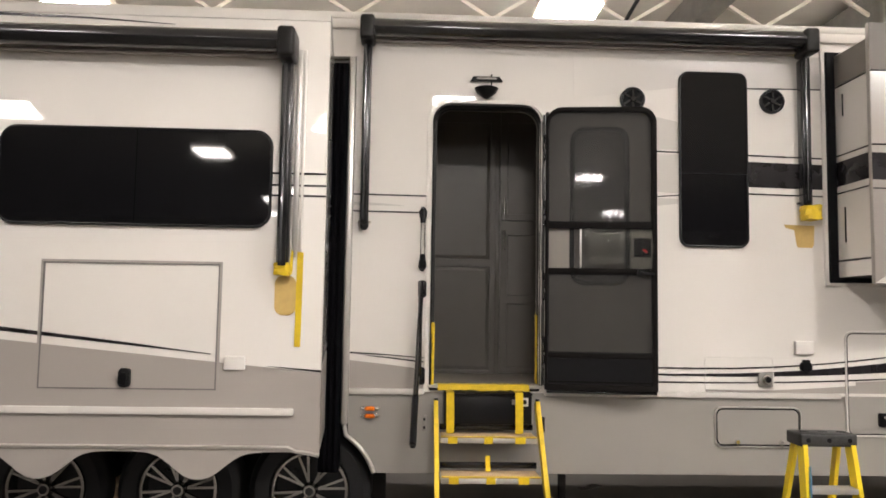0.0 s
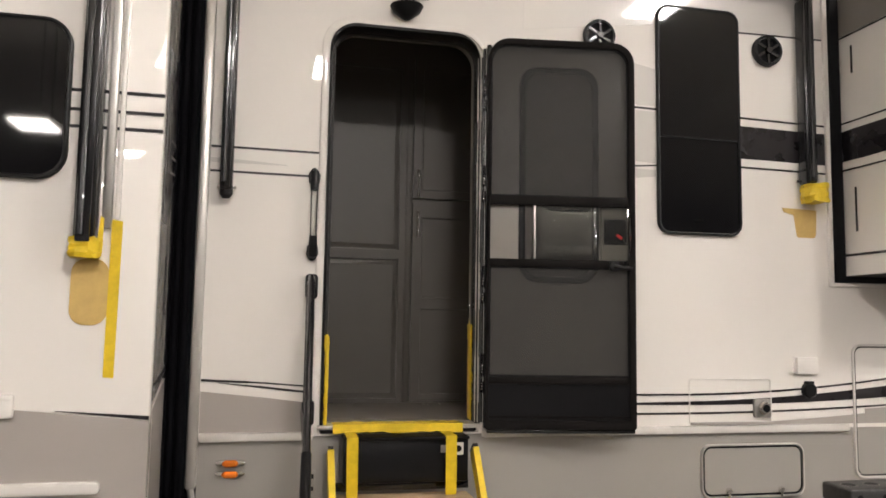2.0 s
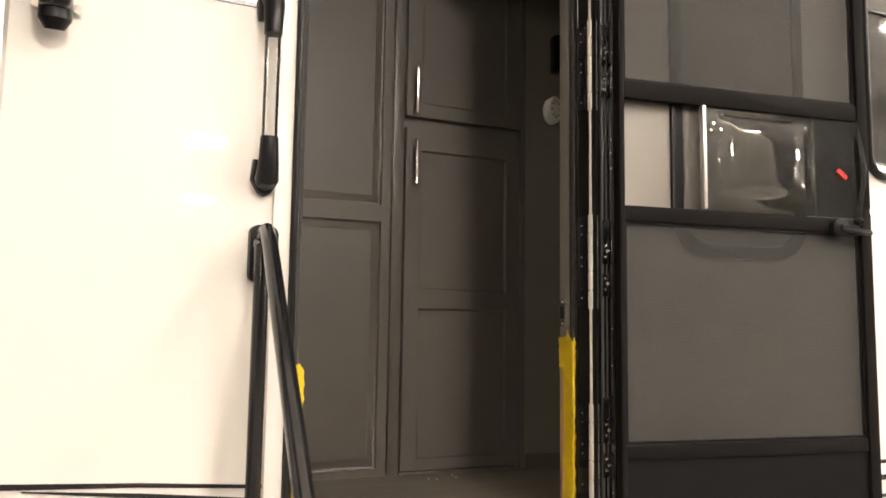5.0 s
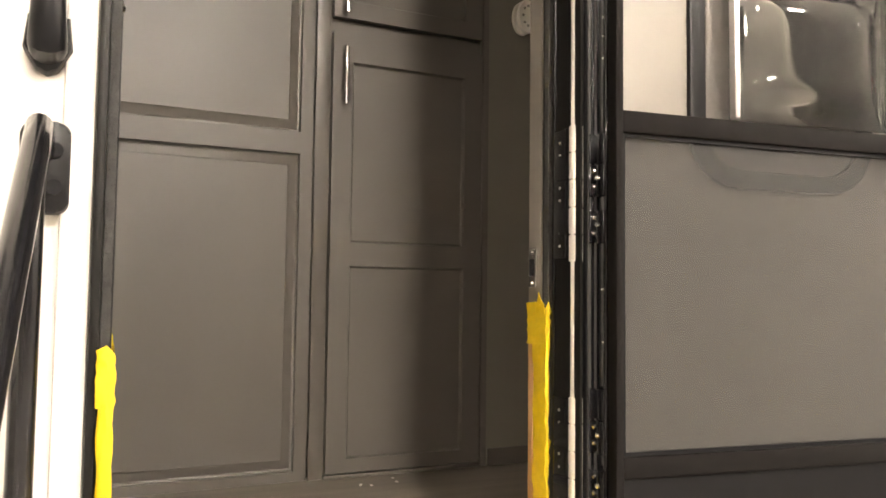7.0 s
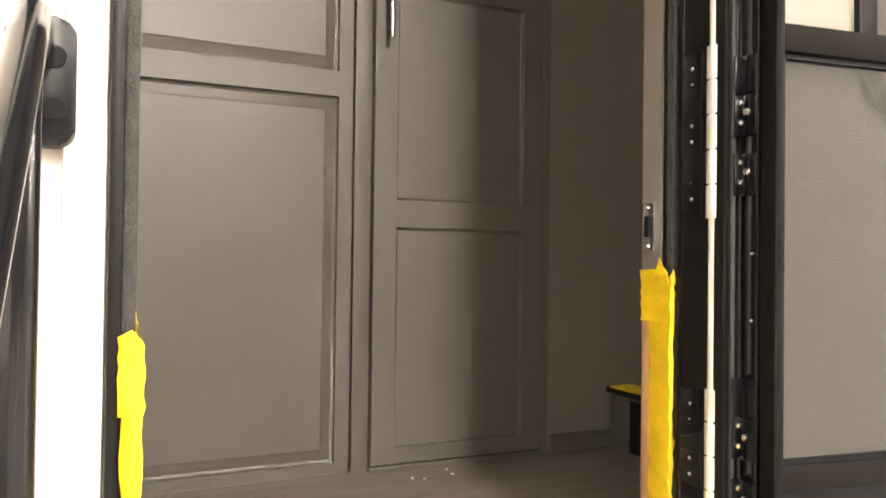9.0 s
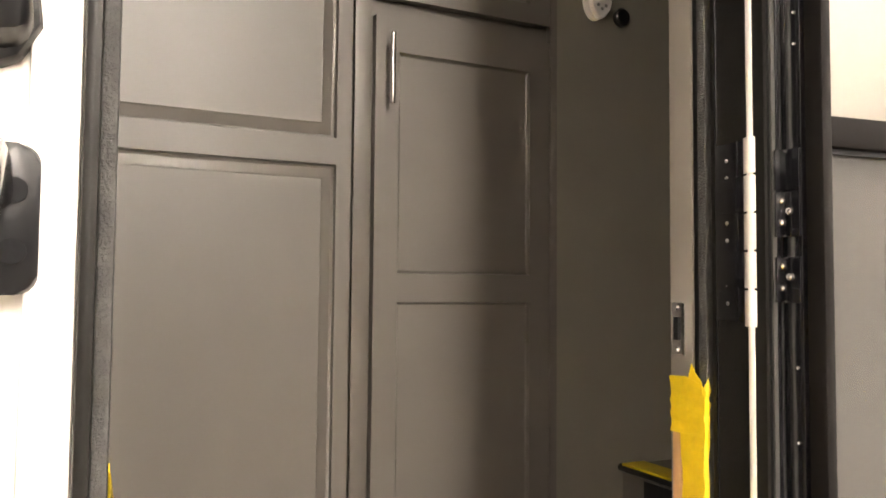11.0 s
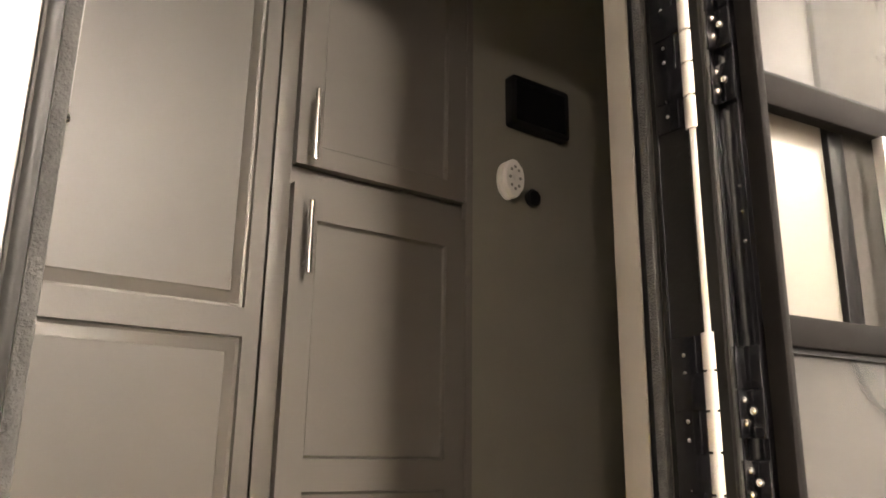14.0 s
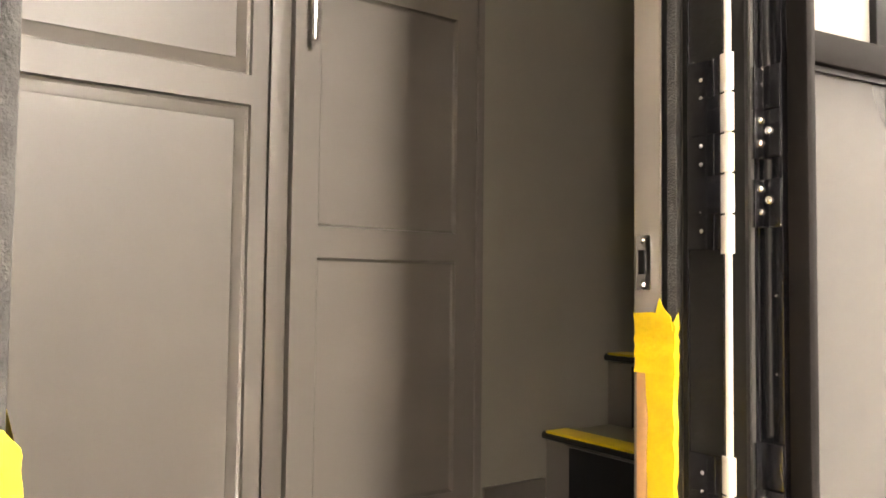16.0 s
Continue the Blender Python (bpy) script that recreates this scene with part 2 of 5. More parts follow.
def tube(bm, pts, r, n=12, closed=False):
    """A round bar along points."""
    pts = [Vector(p) for p in pts]
    rings, last = [], None
    for i, p in enumerate(pts):
        a, b = pts[max(0, i - 1)], pts[min(len(pts) - 1, i + 1)]
        run = (b - a).normalized()
        if last is None:
            last = run.orthogonal().normalized()
        u = (last - run * last.dot(run)).normalized()
        last = u
        v = run.cross(u)
        rad = r[i] if isinstance(r, (list, tuple)) else r
        rings.append([bm.verts.new(p + (u * math.cos(2 * math.pi * k / n) + v * math.sin(2 * math.pi * k / n)) * rad) for k in range(n)])
    for ra, rb in zip(rings, rings[1:]):
        for k in range(n):
            bm.faces.new((ra[k], ra[(k + 1) % n], rb[(k + 1) % n], rb[k]))
    bm.faces.new(rings[0][::-1]), bm.faces.new(rings[-1])
    return bm


def disc(bm, c, r, y0, y1, n=24, bulge=0.0):
    """A round plate that faces -y."""
    return tube(bm, [(c[0], y1, c[1]), (c[0], y0 + bulge, c[1]), (c[0], y0, c[1])] if bulge else [(c[0], y1, c[1]), (c[0], y0, c[1])], [r, r, r * 0.8] if bulge else r, n)


def rr(x0, x1, z0, z1, r, n=6, rb=None):
    """A rectangle with round corners; rb: the lower corners' radius."""
    rb = r if rb is None else rb
    out = []
    for cx, cz, rad, a0 in ((x1 - rb, z0 + rb, rb, -90), (x1 - r, z1 - r, r, 0), (x0 + r, z1 - r, r, 90), (x0 + rb, z0 + rb, rb, 180)):
        out += [(cx + rad * math.cos(radians(a0 + 90 * k / n)), cz + rad * math.sin(radians(a0 + 90 * k / n))) for k in range(n + 1)]
    return out


def slab(bm, loop, y0, y1, soft=0.0):
    """A plate with that outline in x and z."""
    front = [bm.verts.new((x, y0, z)) for x, z in loop]
    back = [bm.verts.new((x, y1, z)) for x, z in loop]
    n = len(loop)
    f = bm.faces.new(front)
    bm.faces.new(back[::-1])
    for k in range(n):
        bm.faces.new((front[k], front[(k + 1) % n], back[(k + 1) % n], back[k]))
    if soft:
        bmesh.ops.bevel(bm, geom=list(f.edges), offset=soft, segments=2, profile=0.5, affect="EDGES")
    return bm


def ring(bm, outer, inner, y0, y1, soft=0.0):
    """A frame between two outlines of as many points."""
    n = len(outer)
    vs = [[bm.verts.new((x, y, z)) for x, z in loop] for loop in (outer, inner) for y in (y0, y1)]
    of, ob_, nf, nb = vs
    for k in range(n):
        j = (k + 1) % n
        bm.faces.new((of[k], of[j], nf[j], nf[k]))
        bm.faces.new((ob_[k], nb[k], nb[j], ob_[j]))
        bm.faces.new((of[k], ob_[k], ob_[j], of[j]))
        bm.faces.new((nf[k], nf[j], nb[j], nb[k]))
    if soft:
        es = [bm.edges.get((loop[k], loop[(k + 1) % n])) for loop in (of, nf) for k in range(n)]
        bmesh.ops.bevel(bm, geom=[e for e in es if e], offset=soft, segments=2, profile=0.5, affect="EDGES")
    return bm


def plate(bm, outer, holes, y0, y1):
    """A wall in x and z with openings that go through it."""
    loops = []
    for loop in (outer, *holes):
        loops.append([bm.verts.new((x, y0, z)) for x, z in loop])
    edges = []
    for vs in loops:
        edges += [bm.edges.new((vs[k], vs[(k + 1) % len(vs)])) for k in range(len(vs))]
    bmesh.ops.triangle_fill(bm, use_beauty=True, use_dissolve=False, edges=edges)
    faces = bm.faces[:]
    made = bmesh.ops.extrude_face_region(bm, geom=faces)
    bmesh.ops.translate(bm, vec=(0, y1 - y0, 0), verts=[g for g in made["geom"] if isinstance(g, bmesh.types.BMVert)])
    return bm


def strip(bm, rows, y0, y1):
    """A ribbon in x and z: rows of x, lower z, upper z."""
    return slab(bm, [(x, lo) for x, lo, hi in rows] + [(x, hi) for x, lo, hi in rows[::-1]], y0, y1)


def turned(bm, angle, pivot):
    """Turns all of a bmesh about the upright axis at pivot."""
    bmesh.ops.rotate(bm, cent=(pivot[0], pivot[1], 0), matrix=Matrix.Rotation(radians(angle), 3, "Z"), verts=bm.verts[:])
    return bm


# ---- the hall ----
bm = box(BM(), -22, 22, -24, 24, G - 0.2, G)
part("floor", bm, CONCRETE, None, "grey sealed concrete hall floor with stains", "floor", "structure")
HZ = 5.3
part("ceiling", box(BM(), -22, 22, -24, 24, HZ, HZ + 0.2), HALLROOF, None, "white corrugated roof deck of the hall", "ceiling", "structure")
for nm, b in (("wall_north", (-22, 22, 24, 24.2)), ("wall_south", (-22, 22, -24.2, -24)), ("wall_west", (-22.2, -22, -24, 24)), ("wall_east", (22, 22.2, -24, 24))):
    part(nm, box(BM(), *b, G, HZ), HALLWALL, None, "plain painted hall wall", "wall", "structure")

# ---- hall lights ----
LZ = 3.9


def ceiling_fixture(tube_mat, z):
    f = thing("ceiling_light", (0, 0, z), "white two-tube fluorescent fixture hung from the roof; the far right ones are added fill", "ceiling light", "hall lights")
    part("housing", box(BM(), -0.25, 0.25, -0.31, 0.31, z + 0.03, z + 0.09, 0.01), STEELWHITE, f)
    for sx in (-0.118, 0.118):
        part("tube_panel", box(BM(), sx - 0.1, sx + 0.1, -0.28, 0.28, z, z + 0.028), tube_mat, f)
    # Added upward glow that brightens the ceiling, no known part of the fixture.
    part("added_uplight", box(BM(), -0.05, 0.05, -0.26, 0.26, z + 0.0905, z + 0.098), tube_mat, f)
    for sy in (-0.25, 0.25):
        part("hanger", tube(BM(), [(0.12, sy, z + 0.09), (0.12, sy, HZ)], 0.006, 6), STEELGREY, f)
    return f


LIGHT_ROWS = (
    # Lamps from x 9 on are unseen, added to fill the right side.
    (GLOW, LZ, ((0.36, 1.5), (0.75, -3.4), (1.15, -8.2), (9.5, 1.5), (9.5, -1.0), (13, 1.5), (13, -3.4), (16.5, -3.4), (9.0, 6.35), (1.1, 6.35), (-2.7, 6.35), (-6.5, 6.35), (5.0, 6.35), (1.3, 11.3), (-2.5, 11.3))),
    # Left row, dimmed so the slide-out does not render too bright.
    (GLOW_DIM, LZ, ((-3.2, 1.5), (-3.1, -3.2), (-3, -8.2))),
    # 3.6 follows the handrail's shadow, lifted out of reflection; 7.4 is added fill.
    (GLOW_HIGH, 4.85, ((3.6, 1.5), (7.4, 1.5))),
)
for tube_mat, z, places in LIGHT_ROWS:
    first = ceiling_fixture(tube_mat, z)
    first.location = (*places[0], z)
    for fx, fy in places[1:]:
        copy_thing(first, pose(fx, fy, z))

# ---- camper body ----
WY = 5.25
body = thing("camper_trailer", (0.5, 6.4, G), "white fifth-wheel camper trailer with grey and black stripe graphics", "camper")
DOOR_HOLE = rr(0.051, 0.722, 1.125, 2.895, 0.115, 8, 0.02)
part("side_wall", plate(BM(), [(-0.447, 1.10), (6.5, 1.10), (6.5, 3.42), (-0.447, 3.42)], [DOOR_HOLE, [(2.615, 1.83), (5.2, 1.83), (5.2, 3.285), (2.615, 3.285)]], WY, WY + 0.06), GELCOAT, body)
HUB = (-0.675, 0.485)
arch = [(HUB[0] + 0.41 * math.cos(radians(a)), HUB[1] + 0.41 * math.sin(radians(a))) for a in range(18, 62, 4)]
part("skirt_panel", slab(BM(), [(6.5, 0.615)] + [(6.5, 1.10), (-0.447, 1.10), (-0.447, 0.84)] + arch[::-1], WY + 0.004, WY + 0.05), SKIRT, body, "champagne grey lower skirt")
part("wheel_arch_trim", tube(BM(), [(x, WY, z) for x, z in [(-0.47, 0.90)] + arch[::-1]], 0.014, 8), ALU, body)
bm = BM()
slab(bm, rr(-0.445, 0.015, 1.083, 1.118, 0.012, 3), WY - 0.018, WY + 0.003, 0.006)
part("moulding", bm, LIGHTGREY, body)
bm = BM()
slab(bm, rr(0.75, 2.62, 1.083, 1.118, 0.012, 3), WY - 0.018, WY + 0.003, 0.006)
part("moulding", bm, LIGHTGREY, body)
part("roof", box(BM(), -6, 6.5, WY - 0.03, 7.75, 3.42, 3.47, 0.015), GELCOAT, body)
part("gutter_rail", box(BM(), -0.62, 6.5, WY - 0.035, WY, 3.36, 3.42, 0.008), GELCOAT, body)
part("upper_wall", box(BM(), -6, -0.447, WY, WY + 0.06, 3.185, 3.42), GELCOAT, body)
# Unseen closing walls and underbody keep hall light out of the interior.
part("rear_wall", box(BM(), -6, 6.5, 7.69, 7.75, 0.6, 3.42), GELCOAT, body)
part("end_wall", box(BM(), 6.44, 6.5, WY + 0.06, 7.69, 0.6, 3.42), GELCOAT, body)
part("end_wall", box(BM(), -6, -5.94, WY, 7.69, 0.6, 3.42), GELCOAT, body)
part("underbody", box(BM(), -5.9, 6.44, WY + 0.7, 7.69, 0.66, 1.10), UNDER, body)
part("frame_rail", box(BM(), -5.9, 6.44, WY + 0.52, WY + 0.6, 0.66, 0.95), UNDER, body)
part("floor_deck", box(BM(), -5.9, 6.44, WY + 0.06, 7.69, 1.10, 1.15), INFLOOR, body, "grey wood-look vinyl floor")
part("interior_ceiling", box(BM(), -5.9, 6.44, WY + 0.06, 7.69, 3.2, 3.25), INCEIL, body)
# Added dark sheet behind the wheels keeps the gaps between them black.
part("wheel_gap_backing", box(BM(), -5.9, -0.22, WY + 0.42, WY + 0.45, 0.24, 1.10), UNDER, body)

# ---- slide-out room on the camper's side ----
SY, SX = 4.47, -0.53
slide = thing("slide_out_room", (-3, SY, 0.87), "white slide-out room pushed out from the camper's side", "slide-out")
part("front_wall", box(BM(), -6, SX, SY, SY + 0.05, 0.90, 3.12, 0.012), GELCOAT, slide)
def end_x(y):
    """The slide-out's end leans inward towards the body."""
    return SX - 0.004 - 0.052 * (y - SY - 0.05) / 0.7


bm = BM()
foot = [bm.verts.new((x, y, 0.87)) for x, y in ((end_x(SY + 0.05), SY + 0.05), (end_x(WY + 0.1), WY + 0.1), (SX - 0.12, WY + 0.1), (SX - 0.12, SY + 0.05))]
head = [bm.verts.new((v.co.x, v.co.y, 3.11)) for v in foot]
bm.faces.new(foot[::-1]), bm.faces.new(head)
for k in range(4):
    bm.faces.new((foot[k], foot[(k + 1) % 4], head[(k + 1) % 4], head[k]))
part("end_wall", bm, GELCOAT, slide)
bm = BM()
foot = [bm.verts.new((x, y, 3.111)) for x, y in ((-6, SY - 0.006), (SX + 0.001, SY - 0.006), (SX + 0.001, SY + 0.05), (end_x(WY + 0.1) + 0.002, WY + 0.1), (-6, WY + 0.1))]
head = [bm.verts.new((v.co.x, v.co.y, 3.15)) for v in foot]
bm.faces.new(foot[::-1]), bm.faces.new(head)
for k in range(5):
    bm.faces.new((foot[k], foot[(k + 1) % 5], head[(k + 1) % 5], head[k]))
part("roof", bm, GELCOAT, slide)
part("floor_pan", box(BM(), -6, SX - 0.121, SY + 0.05, WY + 0.1, 0.90, 0.94), UNDER, slide)
part("far_end_wall", box(BM(), -6, -5.95, SY + 0.05, WY + 0.1, 0.94, 3.11), GELCOAT, slide)


def wave(x):
    return 0.872 - sum(0.138 * math.exp(-abs((x - c) / 0.16) ** 2.4) for c in (-1.13, -1.92, -2.71, -3.5)) - (0.02 * max(0, (x + 0.66) / 0.13) ** 2 if x > -0.66 else 0)


xs = [-6 + (SX + 6) * k / 140 for k in range(141)]
part("skirt_graphic", strip(BM(), [(x, wave(x), 1.42 - 0.0935 * (x + 2.14)) for x in xs], SY - 0.003, SY + 0.02), GREYGEL, slide, "champagne grey lower band with scalloped wheel cut-outs")
part("lower_trim", tube(BM(), [(x, SY - 0.004, wave(x) + 0.004 if x > -0.66 else 0.895) for x in xs], 0.011, 6), ALU, slide)
part("moulding", slab(BM(), rr(-6, -0.66, 1.055, 1.092, 0.013, 3), SY - 0.022, SY + 0.003, 0.006), LIGHTGREY, slide)
for rows, nm in (([(-6, 1.87, 1.90), (-2.14, 1.462, 1.484), (-1.5, 1.398, 1.412), (-1.09, 1.358, 1.361)], "stripe"), ([(-0.80, 1.30, 1.302), (SX - 0.001, 1.272, 1.284)], "stripe")):
    part(nm, strip(BM(), rows, SY - 0.003, SY + 0.01), STRIPE, slide)
part("stripe", strip(BM(), [(-3.0, 3.108, 3.116), (-2.24, 3.092, 3.108), (-1.78, 3.086, 3.096), (-1.34, 3.069, 3.072)], SY - 0.003, SY + 0.01), STRIPE, slide)
for z in (2.294, 2.232, 2.178):
    part("stripe", strip(BM(), [(-6, z - 0.005, z + 0.005), (SX - 0.001, z - 0.005, z + 0.005)], SY - 0.003, SY + 0.01), STRIPE, slide)

# wheels
def wheel(c):
    y = WY + 0.09
    w = thing("wheel", (c, y, G), "black tyre on a machined multi-spoke alloy rim", "wheel", "trailer wheels")
    z = HUB[1]
    R = z - G
    bm = BM()
    prof = [(0.235, 0.02), (0.25, -0.02), (0.33, -0.03), (R - 0.012, 0.0), (R, 0.04), (R, 0.2), (R - 0.02, 0.24), (0.24, 0.23)]
    rows = [[bm.verts.new((c + r * math.cos(2 * math.pi * k / 40), y + dy, z + r * math.sin(2 * math.pi * k / 40))) for k in range(40)] for r, dy in prof]
    for a, b in zip(rows, rows[1:]):
        for k in range(40):
            bm.faces.new((a[k], a[(k + 1) % 40], b[(k + 1) % 40], b[k]))
    tyre = part("tyre", bm, TYRE, w)
    rim = part("rim", tube(BM(), [(c, y + 0.16, z), (c, y + 0.10, z)], 0.225, 36), RIMDARK, w)
    bm = BM()
    n = 36
    outer = [(c + 0.236 * math.cos(2 * math.pi * k / n), z + 0.236 * math.sin(2 * math.pi * k / n)) for k in range(n)]
    inner = [(c + 0.215 * math.cos(2 * math.pi * k / n), z + 0.215 * math.sin(2 * math.pi * k / n)) for k in range(n)]
    part("rim_lip", ring(bm, outer, inner, y - 0.012, y + 0.11, 0.004), RIM, rim)
    for k in range(8):
        a = 2 * math.pi * k / 8 + 0.2
        bm = BM()
        for s in (-0.13, 0.13):
            p0 = (c + 0.05 * math.cos(a), y + 0.02, z + 0.05 * math.sin(a))
            p1 = (c + 0.218 * math.cos(a + s), y + 0.005, z + 0.218 * math.sin(a + s))
            beam(bm, p0, p1, 0.016, 0.03)
        part("spoke", bm, RIM, rim)
    part("hub_cap", disc(BM(), (c, z), 0.045, y - 0.03, y + 0.05, 20, 0.02), RIM, rim)
    part("hub_centre", disc(BM(), (c, z), 0.024, y - 0.034, y - 0.029, 16), RIMDARK, rim)
    return w


for c in (HUB[0], HUB[0] - 0.795, HUB[0] - 1.59):
    wheel(c)

part("wooden_block", slab(BM(), [(-1.965, G), (-1.835, G), (-1.86, 0.53), (-1.91, 0.53)], 5.46, 5.55, 0.004), PLYWOOD, None, "pale wooden block standing behind the wheels", "wooden block")

# ---- flange between slide-out and body ----
seal = part("slide_seal", box(BM(), -0.62, -0.492, WY - 0.05, WY + 0.05, 0.62, 3.13, 0.012), SEALBLACK, body, "black rubber bulb seal")
for x, r in ((-0.515, 0.017), (-0.552, 0.014), (-0.582, 0.012)):
    part("seal_bulb", tube(BM(), [(x, WY - 0.052, 0.63), (x, WY - 0.052, 3.12)], r, 12), SEALBLACK, seal)
part("corner_trim", box(BM(), -0.491, -0.447, WY - 0.03, WY + 0.02, 0.90, 3.18, 0.012), ALU, body, "aluminium flange trim")

# ---- inside the doorway ----
part("inner_wall", plate(BM(), [(-3, 1.15), (3, 1.15), (3, 3.2), (-3, 3.2)], [rr(0.047, 0.727, 1.151, 2.90, 0.115, 8, 0.001)], WY + 0.062, WY + 0.125), INTRIM, body, "pale taupe wall lining")
CY = 6.03
# Unseen partitions added to close off the interior so it stays dark.
part("unseen_partition", box(BM(), -3.06, -3, WY + 0.062, 7.6, 1.15, 3.2), INWALL, body)
part("unseen_partition", box(BM(), 3, 3.06, WY + 0.062, 7.6, 1.15, 3.2), INWALL, body)
part("cross_wall", box(BM(), 0.99, 3, CY + 0.004, CY + 0.04, 1.15, 3.2), INWALL, body, "taupe corridor wall")


def framed(name, parent, x0, x1, panels, z0, z1, y, rail, depth=0.015, w=0.006, raised=False):
    """A cabinet front with recessed panels: the list gives each one's lower and upper z."""
    holes = [[(x0 + rail, a), (x1 - rail, a), (x1 - rail, b), (x0 + rail, b)] for a, b in panels]
    front = part(name, plate(BM(), [(x0, z0), (x1, z0), (x1, z1), (x0, z1)], holes, y, y + 0.02), CABINET, parent)
    for a, b in panels:
        bm = BM()
        if raised:
            box(bm, x0 + rail + w, x1 - rail - w, y + 0.004, y + 0.02, a + w, b - w)
        else:
            box(bm, x0 + rail, x1 - rail, y + depth, y + 0.02, a, b)
        part("panel", bm, CABINET, front)
        bm = BM()
        o = [(x0 + rail, a, 1, 1), (x1 - rail, a, -1, 1), (x1 - rail, b, -1, -1), (x0 + rail, b, 1, -1)]
        steps = ((0, 0.0005), (0.0025, depth * 0.68), (w - 0.0025, depth * 0.76), (w, depth - 0.0012))
        if raised:
            steps = ((0, 0.0005), (0.0015, 0.010), (0.007, 0.0125), (w - 0.003, 0.0055), (w, 0.0035))
        rings = [[bm.verts.new((px + sx * d, y + dy, pz + sz * d)) for px, pz, sx, sz in o] for d, dy in steps]
        for ra, rb in zip(rings, rings[1:]):
            for k in range(4):
                bm.faces.new((ra[k], ra[(k + 1) % 4], rb[(k + 1) % 4], rb[k]))
        part("panel_bead", bm, CABINET, front)
    return front


pantry = thing("pantry_cabinet", (0.77, CY, 1.15), "tall taupe cabinet with two panelled doors and bar handles", "cabinet")
part("face_stile", box(BM(), 0.526, 0.5605, CY + 0.018, CY + 0.0218, 1.15, 3.2, 0.001), CABINET, pantry)
part("face_stile", box(BM(), 0.9725, 0.99, CY + 0.002, CY + 0.0218, 1.15, 3.2, 0.002), CABINET, pantry)
part("toe_rail", box(BM(), 0.5610, 0.9720, CY + 0.002, CY + 0.0218, 1.1505, 1.1605, 0.002), CABINET, pantry)
part("carcass", box(BM(), 0.545, 0.99, CY + 0.022, 6.6, 1.15, 3.2), CABINET, pantry)
framed("door", pantry, 0.563, 0.968, [(1.197, 1.655), (1.712, 2.152)], 1.165, 2.222, CY, 0.05, 0.010)
framed("door", pantry, 0.563, 0.968, [(2.302, 2.98)], 2.26, 3.05, CY, 0.05, 0.010)
panel = thing("side_cabinet", (0.2, CY + 0.03, 1.15), "taupe cabinet end with recessed panels", "cabinet")
part("carcass", box(BM(), -0.5, 0.543, CY + 0.052, 6.6, 1.15, 3.2), CABINET, panel)
framed("front", panel, -0.13, 0.523, [(1.172, 1.92), (1.972, 2.98)], 1.15, 3.2, CY + 0.024, 0.030, 0.016, 0.029, True)

# ---- entry door: frame in the wall, leaf swung open ----
dframe = thing("door_1", (0.384, WY, 1.11), "black entry door frame with a fuzzy grey seal", "door frame", kind="structure")
part("outer_flange", ring(BM(), rr(0.006, 0.752, 1.10, 2.932, 0.14, 8, 0.01), rr(0.0405, 0.738, 1.11, 2.902, 0.118, 8, 0.01), WY - 0.010, WY + 0.002, 0.004), GELCOAT, dframe)
part("frame", ring(BM(), rr(0.041, 0.7205, 1.1105, 2.9015, 0.118, 8, 0.01), rr(0.053, 0.717, 1.14, 2.884, 0.105, 8, 0.01), WY - 0.02, WY + 0.058, 0.004), SATIN, dframe)
part("inner_frame", ring(BM(), rr(0.046, 0.726, 1.13, 2.896, 0.11, 8, 0.01), rr(0.0655, 0.7145, 1.146, 2.876, 0.10, 8, 0.01), WY + 0.065, WY + 0.0775, 0.003), SEAL, dframe, "fuzzy grey weather seal")
part("inner_channel", ring(BM(), rr(0.046, 0.727, 1.13, 2.897, 0.11, 8, 0.01), rr(0.0695, 0.7185, 1.1465, 2.881, 0.102, 8, 0.01), WY + 0.078, WY + 0.0885, 0.002), BLACKPL, dframe)
part("hinge_back", box(BM(), 0.721, 0.7375, WY - 0.0045, WY - 0.001, 1.13, 2.80, 0.001), BLACKPL, dframe)
part("hinge_filler", box(BM(), 0.7342, 0.7378, WY - 0.0106, WY - 0.0047, 1.13, 2.80), BLACKPL, dframe)
part("sill_plate", box(BM(), 0.03, 0.737, WY - 0.03, WY + 0.10, 1.128, 1.146, 0.004), ALU, dframe)
part("lining_edge", ring(BM(), rr(0.036, 0.738, 1.136, 2.908, 0.12, 8, 0.01), rr(0.060, 0.716, 1.152, 2.886, 0.11, 8, 0.01), WY + 0.089, WY + 0.127, 0.003), INTRIM, dframe)
part("latch_seal", box(BM(), 0.0535, 0.0655, WY + 0.004, WY + 0.0585, 1.15, 2.79, 0.002), SEAL, dframe, "fuzzy grey weather seal")
strike = part("strike_plate", box(BM(), 0.0655, 0.068, WY + 0.020, WY + 0.036, 1.945, 2.045, 0.001), GASKET, dframe)
for z in (1.938, 2.052):
    part("screw", tube(BM(), [(0.0655, WY + 0.026, z), (0.0695, WY + 0.026, z)], [0.008, 0.004], 10), CHROME, strike)
bm = box(BM(), 0.712, 0.7165, WY + 0.10, WY + 0.122, 1.603, 1.668, 0.002)
catch = part("catch_plate", bm, CHROME, dframe)
part("slot", box(BM(), 0.709, 0.7125, WY + 0.107, WY + 0.115, 1.622, 1.65), BLACKPL, catch)
for z in (1.61, 1.661):
    part("screw", tube(BM(), [(0.7125, WY + 0.111, z), (0.709, WY + 0.111, z)], [0.004, 0.002], 8), CHROME, catch)

PIV = (0.748, 5.205)
SWING = -7.5
door = thing("entry_door", (1.08, 5.15, 1.125), "open camper entry door with black screen door latched over it", "door")


